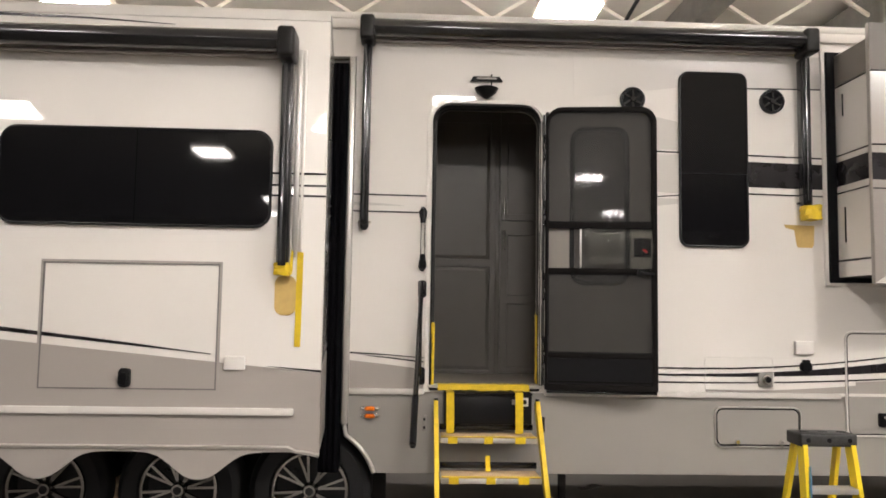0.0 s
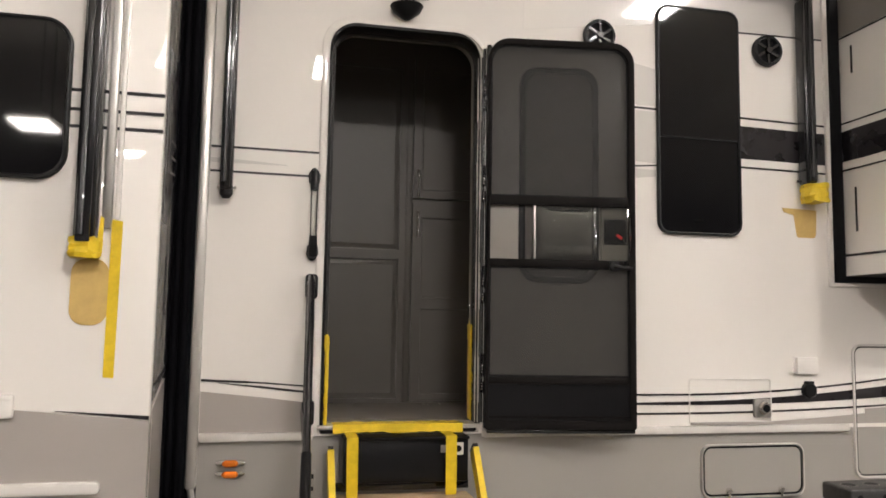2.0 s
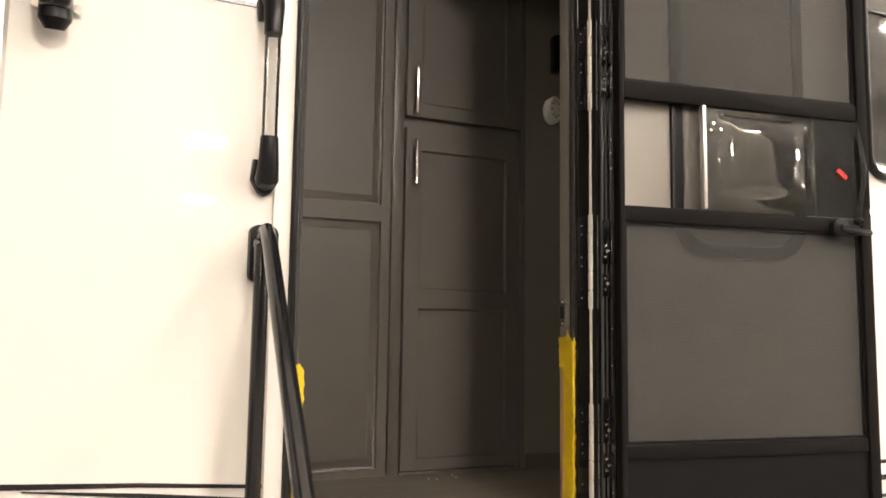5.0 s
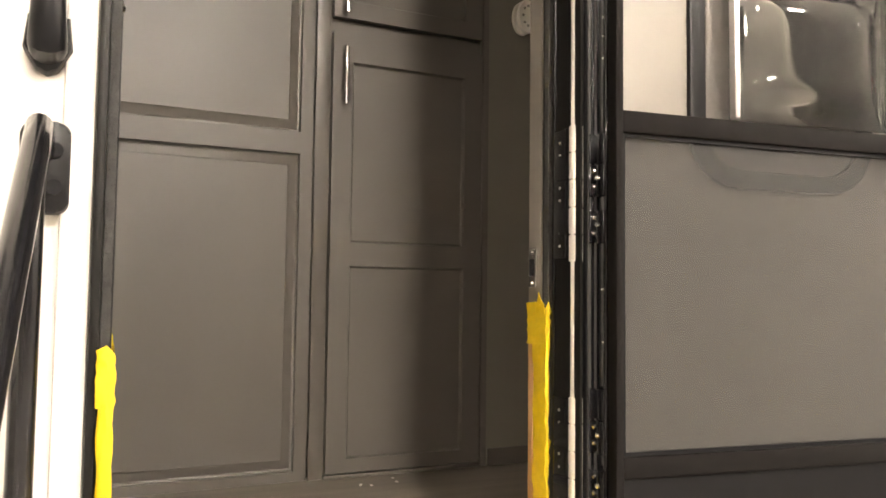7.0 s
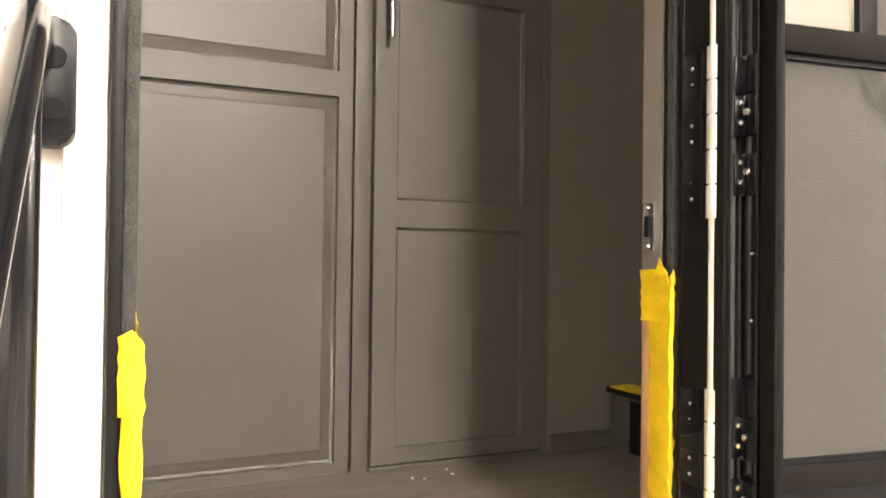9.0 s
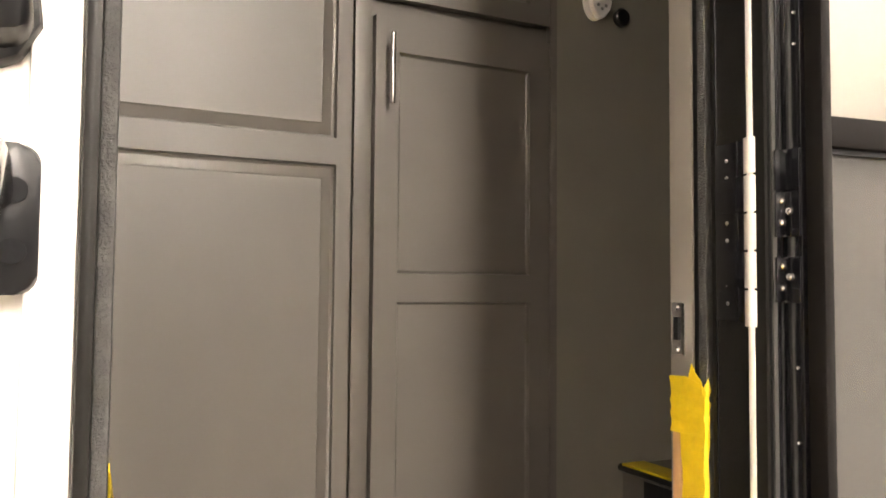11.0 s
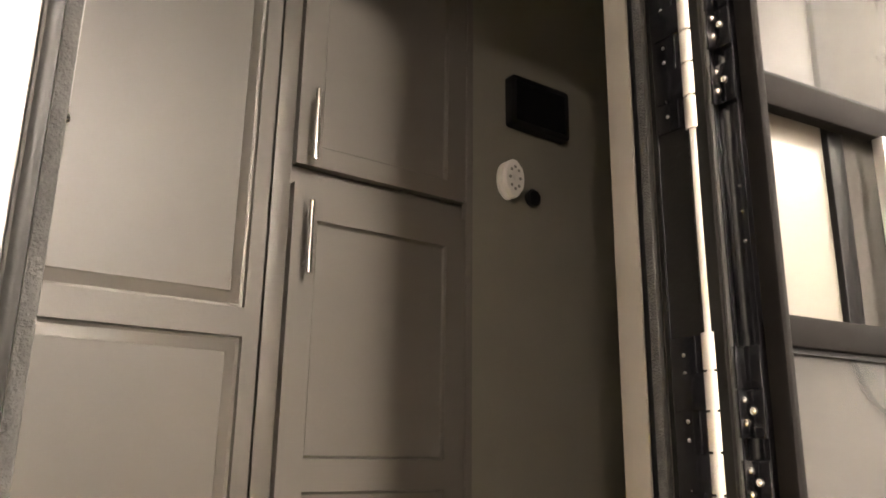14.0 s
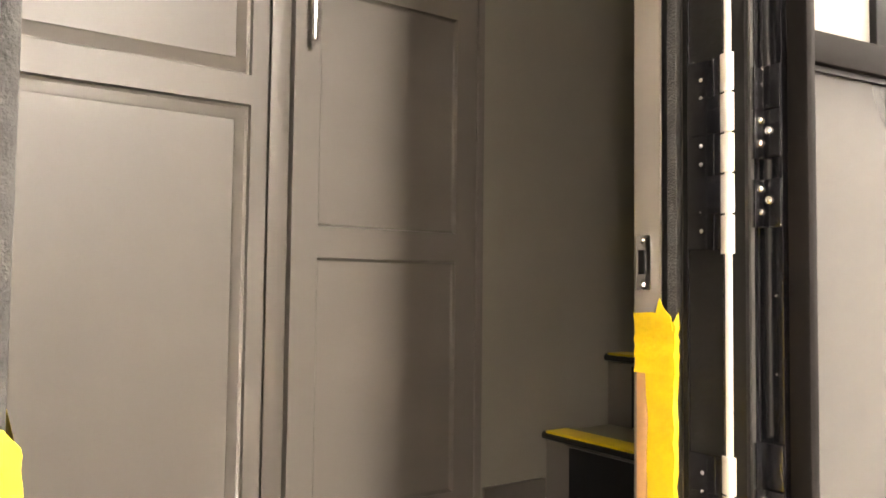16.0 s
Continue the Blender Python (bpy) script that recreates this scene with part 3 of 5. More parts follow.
def dpart(name, bm, mat, parent=None, label="", angle=35):
    return part(name, turned(bm, SWING, PIV), mat, parent or door, label, angle=angle)


DX0, DX1 = 0.748, 1.424
outer = rr(DX0, DX1, 1.125, 2.875, 0.10, 8, 0.012)
slabd = dpart("door_slab", slab(BM(), rr(DX0 + 0.004, DX1 - 0.004, 1.13, 2.87, 0.10, 8, 0.012), 5.212, 5.246, 0.004), DOORFACE, None, "beige insulated door slab")
dpart("door_window_frame", ring(BM(), rr(0.895, 1.262, 1.765, 2.755, 0.09, 8), rr(0.925, 1.232, 1.795, 2.725, 0.07, 8), 5.203, 5.2125, 0.003), BLACKPL, slabd)
dpart("door_window_pane", slab(BM(), rr(0.926, 1.231, 1.796, 2.724, 0.07, 8), 5.208, 5.2118), OBSCURE, slabd)
dpart("hinge_stile", box(BM(), DX0 - 0.002, DX0 + 0.02, 5.207, 5.262, 1.126, 2.85, 0.004), BLACKMETAL, None)
sframe = dpart("screen_frame", ring(BM(), outer, rr(DX0 + 0.014, DX1 - 0.03, 1.165, 2.845, 0.075, 8, 0.012), 5.178, 5.202, 0.004), DOORFRAME, None, "black aluminium screen door frame")
for z0, z1 in ((1.322, 1.354), (1.836, 1.870), (2.112, 2.152)):
    dpart("rail", box(BM(), DX0 + 0.0142, DX1 - 0.0302, 5.181, 5.200, z0, z1, 0.003), DOORFRAME, sframe)
dpart("kick_panel", box(BM(), DX0 + 0.0145, DX1 - 0.0305, 5.188, 5.194, 1.166, 1.3215), BLACKPL, sframe)
dpart("kick_rail", box(BM(), DX0 + 0.0145, DX1 - 0.0305, 5.183, 5.1875, 1.176, 1.184), DOORFRAME, sframe)
dpart("bottom_sweep", box(BM(), DX0 + 0.01, DX1 - 0.004, 5.19, 5.255, 1.108, 1.1245, 0.004), BLACKMETAL, None)
for z0, z1 in ((1.3545, 1.8355), (2.1525, 2.844)):
    loop = rr(DX0 + 0.0145, DX1 - 0.0305, z0, z1, 0.075 if z1 > 2.5 else 0.002, 8, 0.002)
    dpart("insect_mesh", slab(BM(), loop, 5.1905, 5.1915), SCREEN, sframe, "grey insect mesh")
    dpart("mesh_spline", ring(BM(), loop, [(x + (0.006 if x < 1.08 else -0.006), z + (0.006 if z < (z0 + z1) / 2 else -0.006)) for x, z in loop], 5.187, 5.190), RUBBER, sframe)
# sliding clear panel with its bright edge
bm = BM()
NX, NZ = 44, 18


def bulge(x, z):
    """The finger well pressed outward in the sliding panel."""
    u = min(1, max(0, (x - 0.985) / 0.262))
    v = min(1, max(0, (z - 1.885) / 0.21))
    lift = lambda q: min(1, 5 * min(q, 1 - q)) ** 0.5 if 0 < q < 1 else 0
    return 0.026 * lift(u) * lift(v) * (0.75 + 0.25 * math.sin(math.pi * u))


rows = [[bm.verts.new((x, 5.186 - bulge(x, z), z)) for x in [0.965 + 0.44 * k / NX for k in range(NX + 1)]] for z in [1.8725 + 0.237 * j / NZ for j in range(NZ + 1)]]
for a, b in zip(rows, rows[1:]):
    for k in range(NX):
        bm.faces.new((a[k], a[k + 1], b[k + 1], b[k]))
made = bmesh.ops.extrude_face_region(bm, geom=bm.faces[:])
bmesh.ops.translate(bm, vec=(0, 0.002, 0), verts=[g for g in made["geom"] if isinstance(g, bmesh.types.BMVert)])
slider = dpart("sliding_panel", bm, CLEAR, sframe, "clear bulged acrylic sliding panel")
dpart("slider_edge", box(BM(), 0.956, 0.966, 5.172, 5.188, 1.8715, 2.1105, 0.003), ALU, slider)
dpart("slider_edge", box(BM(), 1.262, 1.267, 5.180, 5.188, 1.8725, 2.1095, 0.001), CLEAR, slider)
dpart("slider_end", tube(BM(), [(1.385, 5.178, 1.874), (1.392, 5.166, 1.95), (1.394, 5.163, 1.99), (1.392, 5.166, 2.03), (1.385, 5.178, 2.108)], 0.005, 8), CLEAR, slider)
lock = dpart("door_lock", box(BM(), 1.285, 1.389, 5.196, 5.2115, 1.945, 2.06, 0.006), BLACKPL, None, "black door lock with red lever")
dpart("lock_recess", box(BM(), 1.30, 1.375, 5.193, 5.1958, 1.96, 2.045, 0.004), RUBBER, lock)
dpart("lock_lever", slab(BM(), rr(1.33, 1.352, 1.985, 2.035, 0.008, 4), 5.188, 5.1928, 0.002), BLACKPL, lock)
bm = BM()
beam(bm, (1.338, 5.189, 1.988), (1.362, 5.189, 1.970), 0.012, 0.008)
dpart("red_lever", bm, REDPL, lock)
for dx in (1.292, 1.382):
    for z in (1.953, 2.052):
        dpart("screw", tube(BM(), [(dx, 5.196, z), (dx, 5.193, z)], [0.005, 0.002], 8), CHROME, lock)
latch = dpart("screen_latch", slab(BM(), rr(1.30, 1.345, 1.822, 1.868, 0.018, 4), 5.164, 5.1808, 0.004), BLACKPL, None)
bm = tube(BM(), [(1.322, 5.166, 1.845), (1.35, 5.158, 1.838), (1.375, 5.156, 1.836), (1.402, 5.162, 1.836)], [0.009, 0.010, 0.009, 0.007], 10)
tube(bm, [(1.37, 5.17, 1.862), (1.37, 5.158, 1.862), (1.37, 5.154, 1.858)], [0.008, 0.010, 0.006], 10)
dpart("latch_lever", bm, BLACKPL, latch)
# hinges
HX, HY = 0.7235, 5.251
for lo, hi, triples in ((1.232, 1.437, (1.381, 1.307)), (1.643, 1.857, (1.770, 1.698)), (2.095, 2.31, (2.224, 2.152)), (2.50, 2.70, (2.64, 2.57))):
    h = thing("door_hinge", (HX, HY, lo), "black and bare steel door hinge with exposed screws", "hinge", "door hinges")
    n = 5
    for k in range(n):
        a, b = lo + (hi - lo) * k / n, lo + (hi - lo) * (k + 1) / n - 0.0028
        part("knuckle", tube(BM(), [(HX, HY, a), (HX, HY, b)], 0.0108, 14), HINGE, h)
    for k in (1, 3):
        a, b = lo + (hi - lo) * k / n, lo + (hi - lo) * (k + 1) / n - 0.003
        part("leaf_tab", box(BM(), 0.7128, 0.7144, HY + 0.006, WY + 0.046, a, b, 0.0007), BLACKMETAL, h)
    part("fold_ridge", tube(BM(), [(0.7142, WY + 0.016, lo + 0.004), (0.7142, WY + 0.016, hi - 0.004)], 0.0011, 6), BLACKMETAL, h)
    blank = max(triples)
    part("leaf_bend", box(BM(), 0.7335, 0.7418, 5.2295, 5.2345, blank + 0.0235, blank + 0.069, 0.001), BLACKMETAL, h)
    part("door_leaf_blank", box(BM(), 0.742, 0.7462, 5.2065, 5.242, blank + 0.0235, blank + 0.069, 0.0015), BLACKMETAL, h)
    part("frame_leaf", box(BM(), 0.7145, 0.7168, HY + 0.008, WY + 0.05, lo + 0.005, hi - 0.005, 0.0015), BLACKMETAL, h)
    for z in triples:
        part("leaf_bend", box(BM(), 0.7335, 0.7408, 5.2295, 5.2345, z - 0.028, z + 0.022, 0.001), BLACKMETAL, h)
        plate_ = part("door_leaf_plate", box(BM(), 0.741, 0.7458, 5.206, 5.243, z - 0.028, z + 0.022, 0.0015), BLACKMETAL, h)
        for dy, dz in ((-0.006, 0.012), (-0.016, 0.0), (-0.006, -0.012)):
            part("screw", tube(BM(), [(0.7412, 5.234 + dy, z + dz), (0.738, 5.234 + dy, z + dz), (0.7365, 5.234 + dy, z + dz)], [0.0044, 0.0038, 0.0015], 10), CHROME, plate_)
    for z in (lo + 0.025, lo + 0.045, (lo + hi) / 2 - 0.01, (lo + hi) / 2 + 0.01, hi - 0.045, hi - 0.025):
        part("screw", tube(BM(), [(0.7147, WY + 0.032, z), (0.7128, WY + 0.032, z)], [0.0026, 0.0012], 8), STEELGREY, h)
part("hinge_gap_strip", tube(BM(), [(HX, HY, 1.15), (HX, HY, 2.80)], 0.0086, 12), HINGE, dframe, "bare steel rod between the hinges")
part("hinge_cover", box(BM(), 0.7422, 0.7475, WY - 0.0145, WY - 0.0103, 1.15, 2.84, 0.001), BLACKMETAL, dframe)
part("hinge_web", box(BM(), 0.7352, 0.7418, WY - 0.0140, WY - 0.0108, 1.15, 2.84, 0.001), HINGEWEB, dframe, "dull grey hinge web")
for dy in (0.004, 0.05):
    part("channel_ridge", tube(BM(), [(0.7165, WY + dy, 1.15), (0.7165, WY + dy, 2.78)], 0.0016, 6), BLACKMETAL, dframe)
for z in (1.25, 1.52, 1.955, 1.99, 2.02, 2.40, 1.60):
    dpart("rivet", tube(BM(), [(DX0 + 0.001, 5.214, z), (DX0 - 0.004, 5.214, z)], [0.0032, 0.0015], 8), CHROME, None)


def crumpled(parent, name, x0, x1, y0, y1, z0, z1, mat, seed, label=""):
    """A strip of tape folded over an edge, with a torn top and small creases."""
    rnd = random.Random(seed)
    bm = BM()
    n = max(8, int((z1 - z0) / 0.016))
    rows = []
    for k in range(n + 1):
        z = z0 + (z1 - z0) * k / n
        w = lambda: rnd.uniform(-0.0016, 0.0016)
        tip = [rnd.uniform(-0.012, 0.010) for _ in range(5)] if k == n else [0] * 5
        prof = [(x0, y1), (x0 - 0.001, (y0 + y1) / 2), (x0, y0), ((x0 + x1) / 2, y0 - 0.002), (x1, y0)]
        rows.append([bm.verts.new((x + w(), y + w(), z + tip[i])) for i, (x, y) in enumerate(prof)])
    for a, b in zip(rows, rows[1:]):
        for k in range(4):
            bm.faces.new((a[k], a[k + 1], b[k + 1], b[k]))
    made = bmesh.ops.extrude_face_region(bm, geom=bm.faces[:])
    bmesh.ops.translate(bm, vec=(0.0008 if x1 > x0 else -0.0008, 0.0008, 0), verts=[g for g in made["geom"] if isinstance(g, bmesh.types.BMVert)])
    return part(name, bm, mat, parent, label)


tl = thing("tape_strip", (0.06, WY + 0.07, 1.147), "yellow masking tape folded over the door jamb", "tape", "jamb tapes")
crumpled(tl, "tape", 0.0705, 0.0545, WY - 0.0235, WY + 0.09, 1.147, 1.502, TAPE, 12)
crumpled(tl, "tape", 0.072, 0.0515, WY - 0.0255, WY + 0.088, 1.455, 1.52, TAPE, 9)
part("torn_tip", slab(BM(), [(0.062, 1.497), (0.0725, 1.497), (0.072, 1.518), (0.0708, 1.533), (0.0688, 1.534), (0.0675, 1.516)], WY + 0.0885, WY + 0.0895), TAPE, tl)
tr = thing("tape_strip", (0.71, WY + 0.07, 1.147), "yellow masking tape over a brown card strip on the door jamb", "tape", "jamb tapes")
crumpled(tr, "tape", 0.711, 0.719, WY + 0.066, WY + 0.104, 1.147, 1.565, TAPE, 2)
crumpled(tr, "tape", 0.709, 0.718, WY + 0.064, WY + 0.121, 1.51, 1.57, TAPE, 3)
bm = BM()
tip = [[bm.verts.new((x, y, z)) for y, z in ((WY + 0.066, 1.56), (WY + 0.094, 1.56), (WY + 0.088, 1.582), (WY + 0.084, 1.595), (WY + 0.078, 1.584), (WY + 0.068, 1.575))] for x in (0.7082, 0.7092)]
bm.faces.new(tip[0]), bm.faces.new(tip[1][::-1])
for k in range(6):
    bm.faces.new((tip[0][k], tip[0][(k + 1) % 6], tip[1][(k + 1) % 6], tip[1][k]))
part("torn_tip", bm, TAPE, tr)
part("card_strip", box(BM(), 0.7105, 0.7155, WY + 0.1045, WY + 0.119, 1.153, 1.545, 0.001), CARD, tr)
sill = thing("sill_tape", (0.38, WY - 0.03, 1.12), "yellow tape and board protecting the door sill", "tape")
rnd = random.Random(4)
bm = BM()
rows = []
for k in range(25):
    x = 0.095 + 0.56 * k / 24
    rows.append([bm.verts.new((x, y, z + rnd.uniform(-0.002, 0.002))) for y, z in ((WY + 0.06, 1.1485), (WY - 0.033, 1.1495), (WY - 0.036, 1.115 + rnd.uniform(-0.004, 0.004)))])
for a, b in zip(rows, rows[1:]):
    for k in range(2):
        bm.faces.new((a[k], a[k + 1], b[k + 1], b[k]))
made = bmesh.ops.extrude_face_region(bm, geom=bm.faces[:])
bmesh.ops.translate(bm, vec=(0, -0.001, 0.001), verts=[g for g in made["geom"] if isinstance(g, bmesh.types.BMVert)])
part("tape", bm, TAPE, sill)
part("board", box(BM(), 0.12, 0.64, WY - 0.028, WY + 0.08, 1.1465, 1.1482), PLYWOOD, sill)
for x in (0.145, 0.555):
    bm = BM()
    beam(bm, (x + 0.02, 5.084, 1.116), (x + 0.024, 5.10, 0.875), 0.046, 0.002)
    beam(bm, (x + 0.02, WY - 0.038, 1.118), (x + 0.02, 5.081, 1.116), 0.046, 0.002, side=(0, 0, 1))
    part("tape_tab", bm, TAPE, sill)

# ---- graphics on the body ----
def decal(rows, mat=STRIPE, name="stripe", y=WY - 0.003, parent=body):
    return part(name, strip(BM(), rows, y, y + 0.012), mat, parent)


LINE = 0.0045
for z in (2.311, 2.206):
    decal([(-0.445, z - LINE, z + LINE), (0.015, z - LINE - 0.003, z + LINE - 0.003)])
decal([(-0.445, 2.243, 2.263), (-0.27, 2.243, 2.256), (-0.13, 2.244, 2.246)], LIGHTGREY, "grey_graphic", WY - 0.002)
decal([(-0.445, 1.328, 1.338), (-0.2, 1.318, 1.325), (0.015, 1.302, 1.308)])
decal([(-0.38, 1.321, 1.323), (-0.2, 1.300, 1.308), (0.015, 1.275, 1.284)])
decal([(-0.445, 1.119, 1.287), (-0.2, 1.119, 1.262), (0.015, 1.119, 1.236)], GREYGEL, "grey_graphic", WY - 0.002)


def rise(x):
    return 0.082 * max(0, (x - 1.75) / 1.17) ** 1.9


xs = [0.752 + (3.9 - 0.752) * k / 40 for k in range(41)]
decal([(x, 1.259 + rise(x), 1.268 + rise(x)) for x in xs])
decal([(x, 1.218 + rise(x) * 0.55 - 0.004 * max(0, x - 1.4) * 2, 1.227 + rise(x) * 0.8 + 0.006 * max(0, x - 1.4) * 2) for x in xs])
decal([(x, 1.172 + rise(x) * 0.42, 1.181 + rise(x) * 0.42) for x in xs])
decal([(x, 1.119, 1.125 + rise(x) * 0.75) for x in xs if x > 1.9], GREYGEL, "grey_graphic", WY - 0.002)
decal([(x, 1.119, 1.166 + rise(x) * 0.42) for x in xs if x > 2.675], GREYGEL, "grey_graphic", WY - 0.0028)
# band between window and front slide-out
decal([(1.2, 2.422, 2.590), (2.614, 2.402, 2.562)], STRIPE, "stripe", WY - 0.0025)
for a, b in ((2.632, 2.602), (2.379, 2.358)):
    decal([(1.2, a - LINE, a + LINE), (2.614, b - LINE, b + LINE)])
decal([(1.2, 2.64, 2.90), (1.606, 2.64, 2.82)], LIGHTGREY, "grey_graphic", WY - 0.002)
decal([(1.2, 2.38, 2.615), (1.606, 2.36, 2.61)], LIGHTGREY, "grey_graphic", WY - 0.0035)
decal([(1.2, 2.25, 2.335), (1.606, 2.295, 2.325)], LIGHTGREY, "grey_graphic", WY - 0.002)
decal([(1.2, 2.312, 2.320), (1.606, 2.345, 2.352)])
# Upper grey graphic and the shade under the awning, in one fading decal.
decal([(0.93, 2.956, 3.268), (1.606, 3.045, 3.268), (2.614, 3.06, 3.268)], FADE, "grey_graphic", WY - 0.002)
decal([(1.606, 3.040, 3.048), (2.614, 3.052, 3.060)])

# ---- tall dark window ----
tw = thing("window_1", (1.826, WY, 2.02), "tall narrow window with black tinted glass and rounded corners", "window", kind="structure")
part("window_frame", ring(BM(), rr(1.604, 2.048, 2.02, 3.147, 0.062, 8), rr(1.616, 2.036, 2.032, 3.135, 0.052, 8), WY - 0.022, WY + 0.002, 0.004), BLACKPL, tw)
part("pane", slab(BM(), rr(1.6165, 2.0355, 2.493, 3.1345, 0.052, 8, 0.001), WY - 0.018, WY + 0.001), DARKGLASS, tw)
part("pane", slab(BM(), rr(1.6165, 2.0355, 2.0325, 2.488, 0.002, 8, 0.052), WY - 0.012, WY + 0.001), DARKGLASS, tw)
part("meeting_rail", box(BM(), 1.6165, 2.0355, WY - 0.019, WY + 0.001, 2.4882, 2.4928), BLACKPL, tw)
part("maker_mark", box(BM(), 1.795, 1.845, WY - 0.0135, WY - 0.012, 2.083, 2.09), DOORFRAME, tw)

# ---- slide-out fittings ----
sw = thing("window_2", (-1.5, SY, 2.0), "wide window with black tinted glass on the slide-out", "window", kind="structure")
part("window_frame", ring(BM(), rr(-2.192, -0.808, 2.005, 2.515, 0.085, 8), rr(-2.18, -0.82, 2.017, 2.503, 0.075, 8), SY - 0.022, SY + 0.002, 0.004), BLACKPL, sw)
half = rr(-2.1795, -0.8205, 2.0175, 2.5025, 0.075, 8)
part("pane", slab(BM(), [(-1.502, 2.5025)] + [q for q in half if q[0] < -1.5] + [(-1.502, 2.0175)], SY - 0.018, SY + 0.001), DARKGLASS, sw)
part("pane", slab(BM(), [(-1.5, 2.0175)] + [q for q in half if q[0] > -1.5] + [(-1.5, 2.5025)], SY - 0.0165, SY + 0.001), DARKGLASS, sw)
hatch = thing("storage_hatch", (-1.5, SY, 1.18), "large flush white and grey storage hatch with black latch", "hatch")
o = [(-1.942, 1.178), (-1.057, 1.178), (-1.057, 1.816), (-1.942, 1.816)]
i = [(-1.935, 1.185), (-1.064, 1.185), (-1.064, 1.809), (-1.935, 1.809)]
part("gasket_line", ring(BM(), o, i, SY - 0.006, SY + 0.001), GASKET, hatch)
part("edge_trim", ring(BM(), [(x + (-0.012 if x < -1.5 else 0.012), z + (-0.012 if z < 1.5 else 0.012)) for x, z in o], o, SY - 0.0045, SY + 0.001), GREYGEL, hatch)
lt = part("latch", slab(BM(), rr(-1.538, -1.482, 1.19, 1.285, 0.018, 5), SY - 0.028, SY - 0.002, 0.006), BLACKPL, hatch)
part("paddle", slab(BM(), rr(-1.528, -1.495, 1.20, 1.262, 0.01, 5), SY - 0.034, SY - 0.0285, 0.003), RUBBER, lt)
op = thing("outlet_cover", (-0.965, SY, 1.28), "white plastic outlet cover", "outlet cover", "covers")
part("cover", box(BM(), -1.02, -0.912, SY - 0.02, SY + 0.001, 1.282, 1.352, 0.006), WHITEPL, op)
part("lip", box(BM(), -1.015, -0.917, SY - 0.023, SY - 0.0202, 1.335, 1.35, 0.001), WHITEPL, op)
patch = thing("tan_patch", (-0.725, SY, 1.56), "tan paper patch stuck on the wall under the awning arm", "paper patch", "patches")
part("sheet", slab(BM(), rr(-0.778, -0.668, 1.56, 1.765, 0.045, 8), SY - 0.0035, SY - 0.001), TANFILM, patch)
ts = thing("tape_line", (-0.65, SY, 1.40), "long strip of yellow masking tape on the wall", "tape")
bm = BM()
slab(bm, [(-0.671, 1.402), (-0.640, 1.400), (-0.636, 1.884), (-0.668, 1.888)], SY - 0.004, SY - 0.001)
part("tape", bm, TAPE, ts)

# graphics on the slide-out's end


def endplate(pts, mat, t=0.004):
    bm = BM()
    a = [bm.verts.new((end_x(y) - 0.001, y, z)) for y, z in pts]
    b = [bm.verts.new((end_x(y) + t, y, z)) for y, z in pts]
    bm.faces.new(a), bm.faces.new(b[::-1])
    for k in range(len(pts)):
        bm.faces.new((a[k], a[(k + 1) % len(pts)], b[(k + 1) % len(pts)], b[k]))
    part("stripe", bm, mat, slide)


Y0, Y1 = SY + 0.06, WY - 0.06
endplate([(4.60, 1.93), (4.75, 1.928), (4.80, 1.935), (4.87, 1.975), (Y1, 2.15), (Y1, 2.62), (4.60, 2.50)], STRIPE)
endplate([(4.60, 1.916), (4.76, 1.914), (4.81, 1.922), (4.88, 1.965), (Y1, 2.14), (Y1, 2.149), (4.87, 1.974), (4.80, 1.934), (4.75, 1.927), (4.60, 1.929)], GASKET)
for z in (2.16, 2.22, 2.28):
    endplate([(4.90, z - 0.04), (Y1, z), (Y1, z + 0.008), (4.90, z - 0.032)], ALU, 0.006)
endplate([(Y0, 1.355), (Y1, 1.375), (Y1, 1.395), (Y0, 1.363)], STRIPE)
endplate([(Y0, 0.88), (Y1, 0.88), (Y1, 1.345), (Y0, 1.30)], GREYGEL)
endplate([(4.895, 1.595), (4.907, 1.595), (4.907, 1.81), (4.895, 1.81)], RUBBER, 0.006)


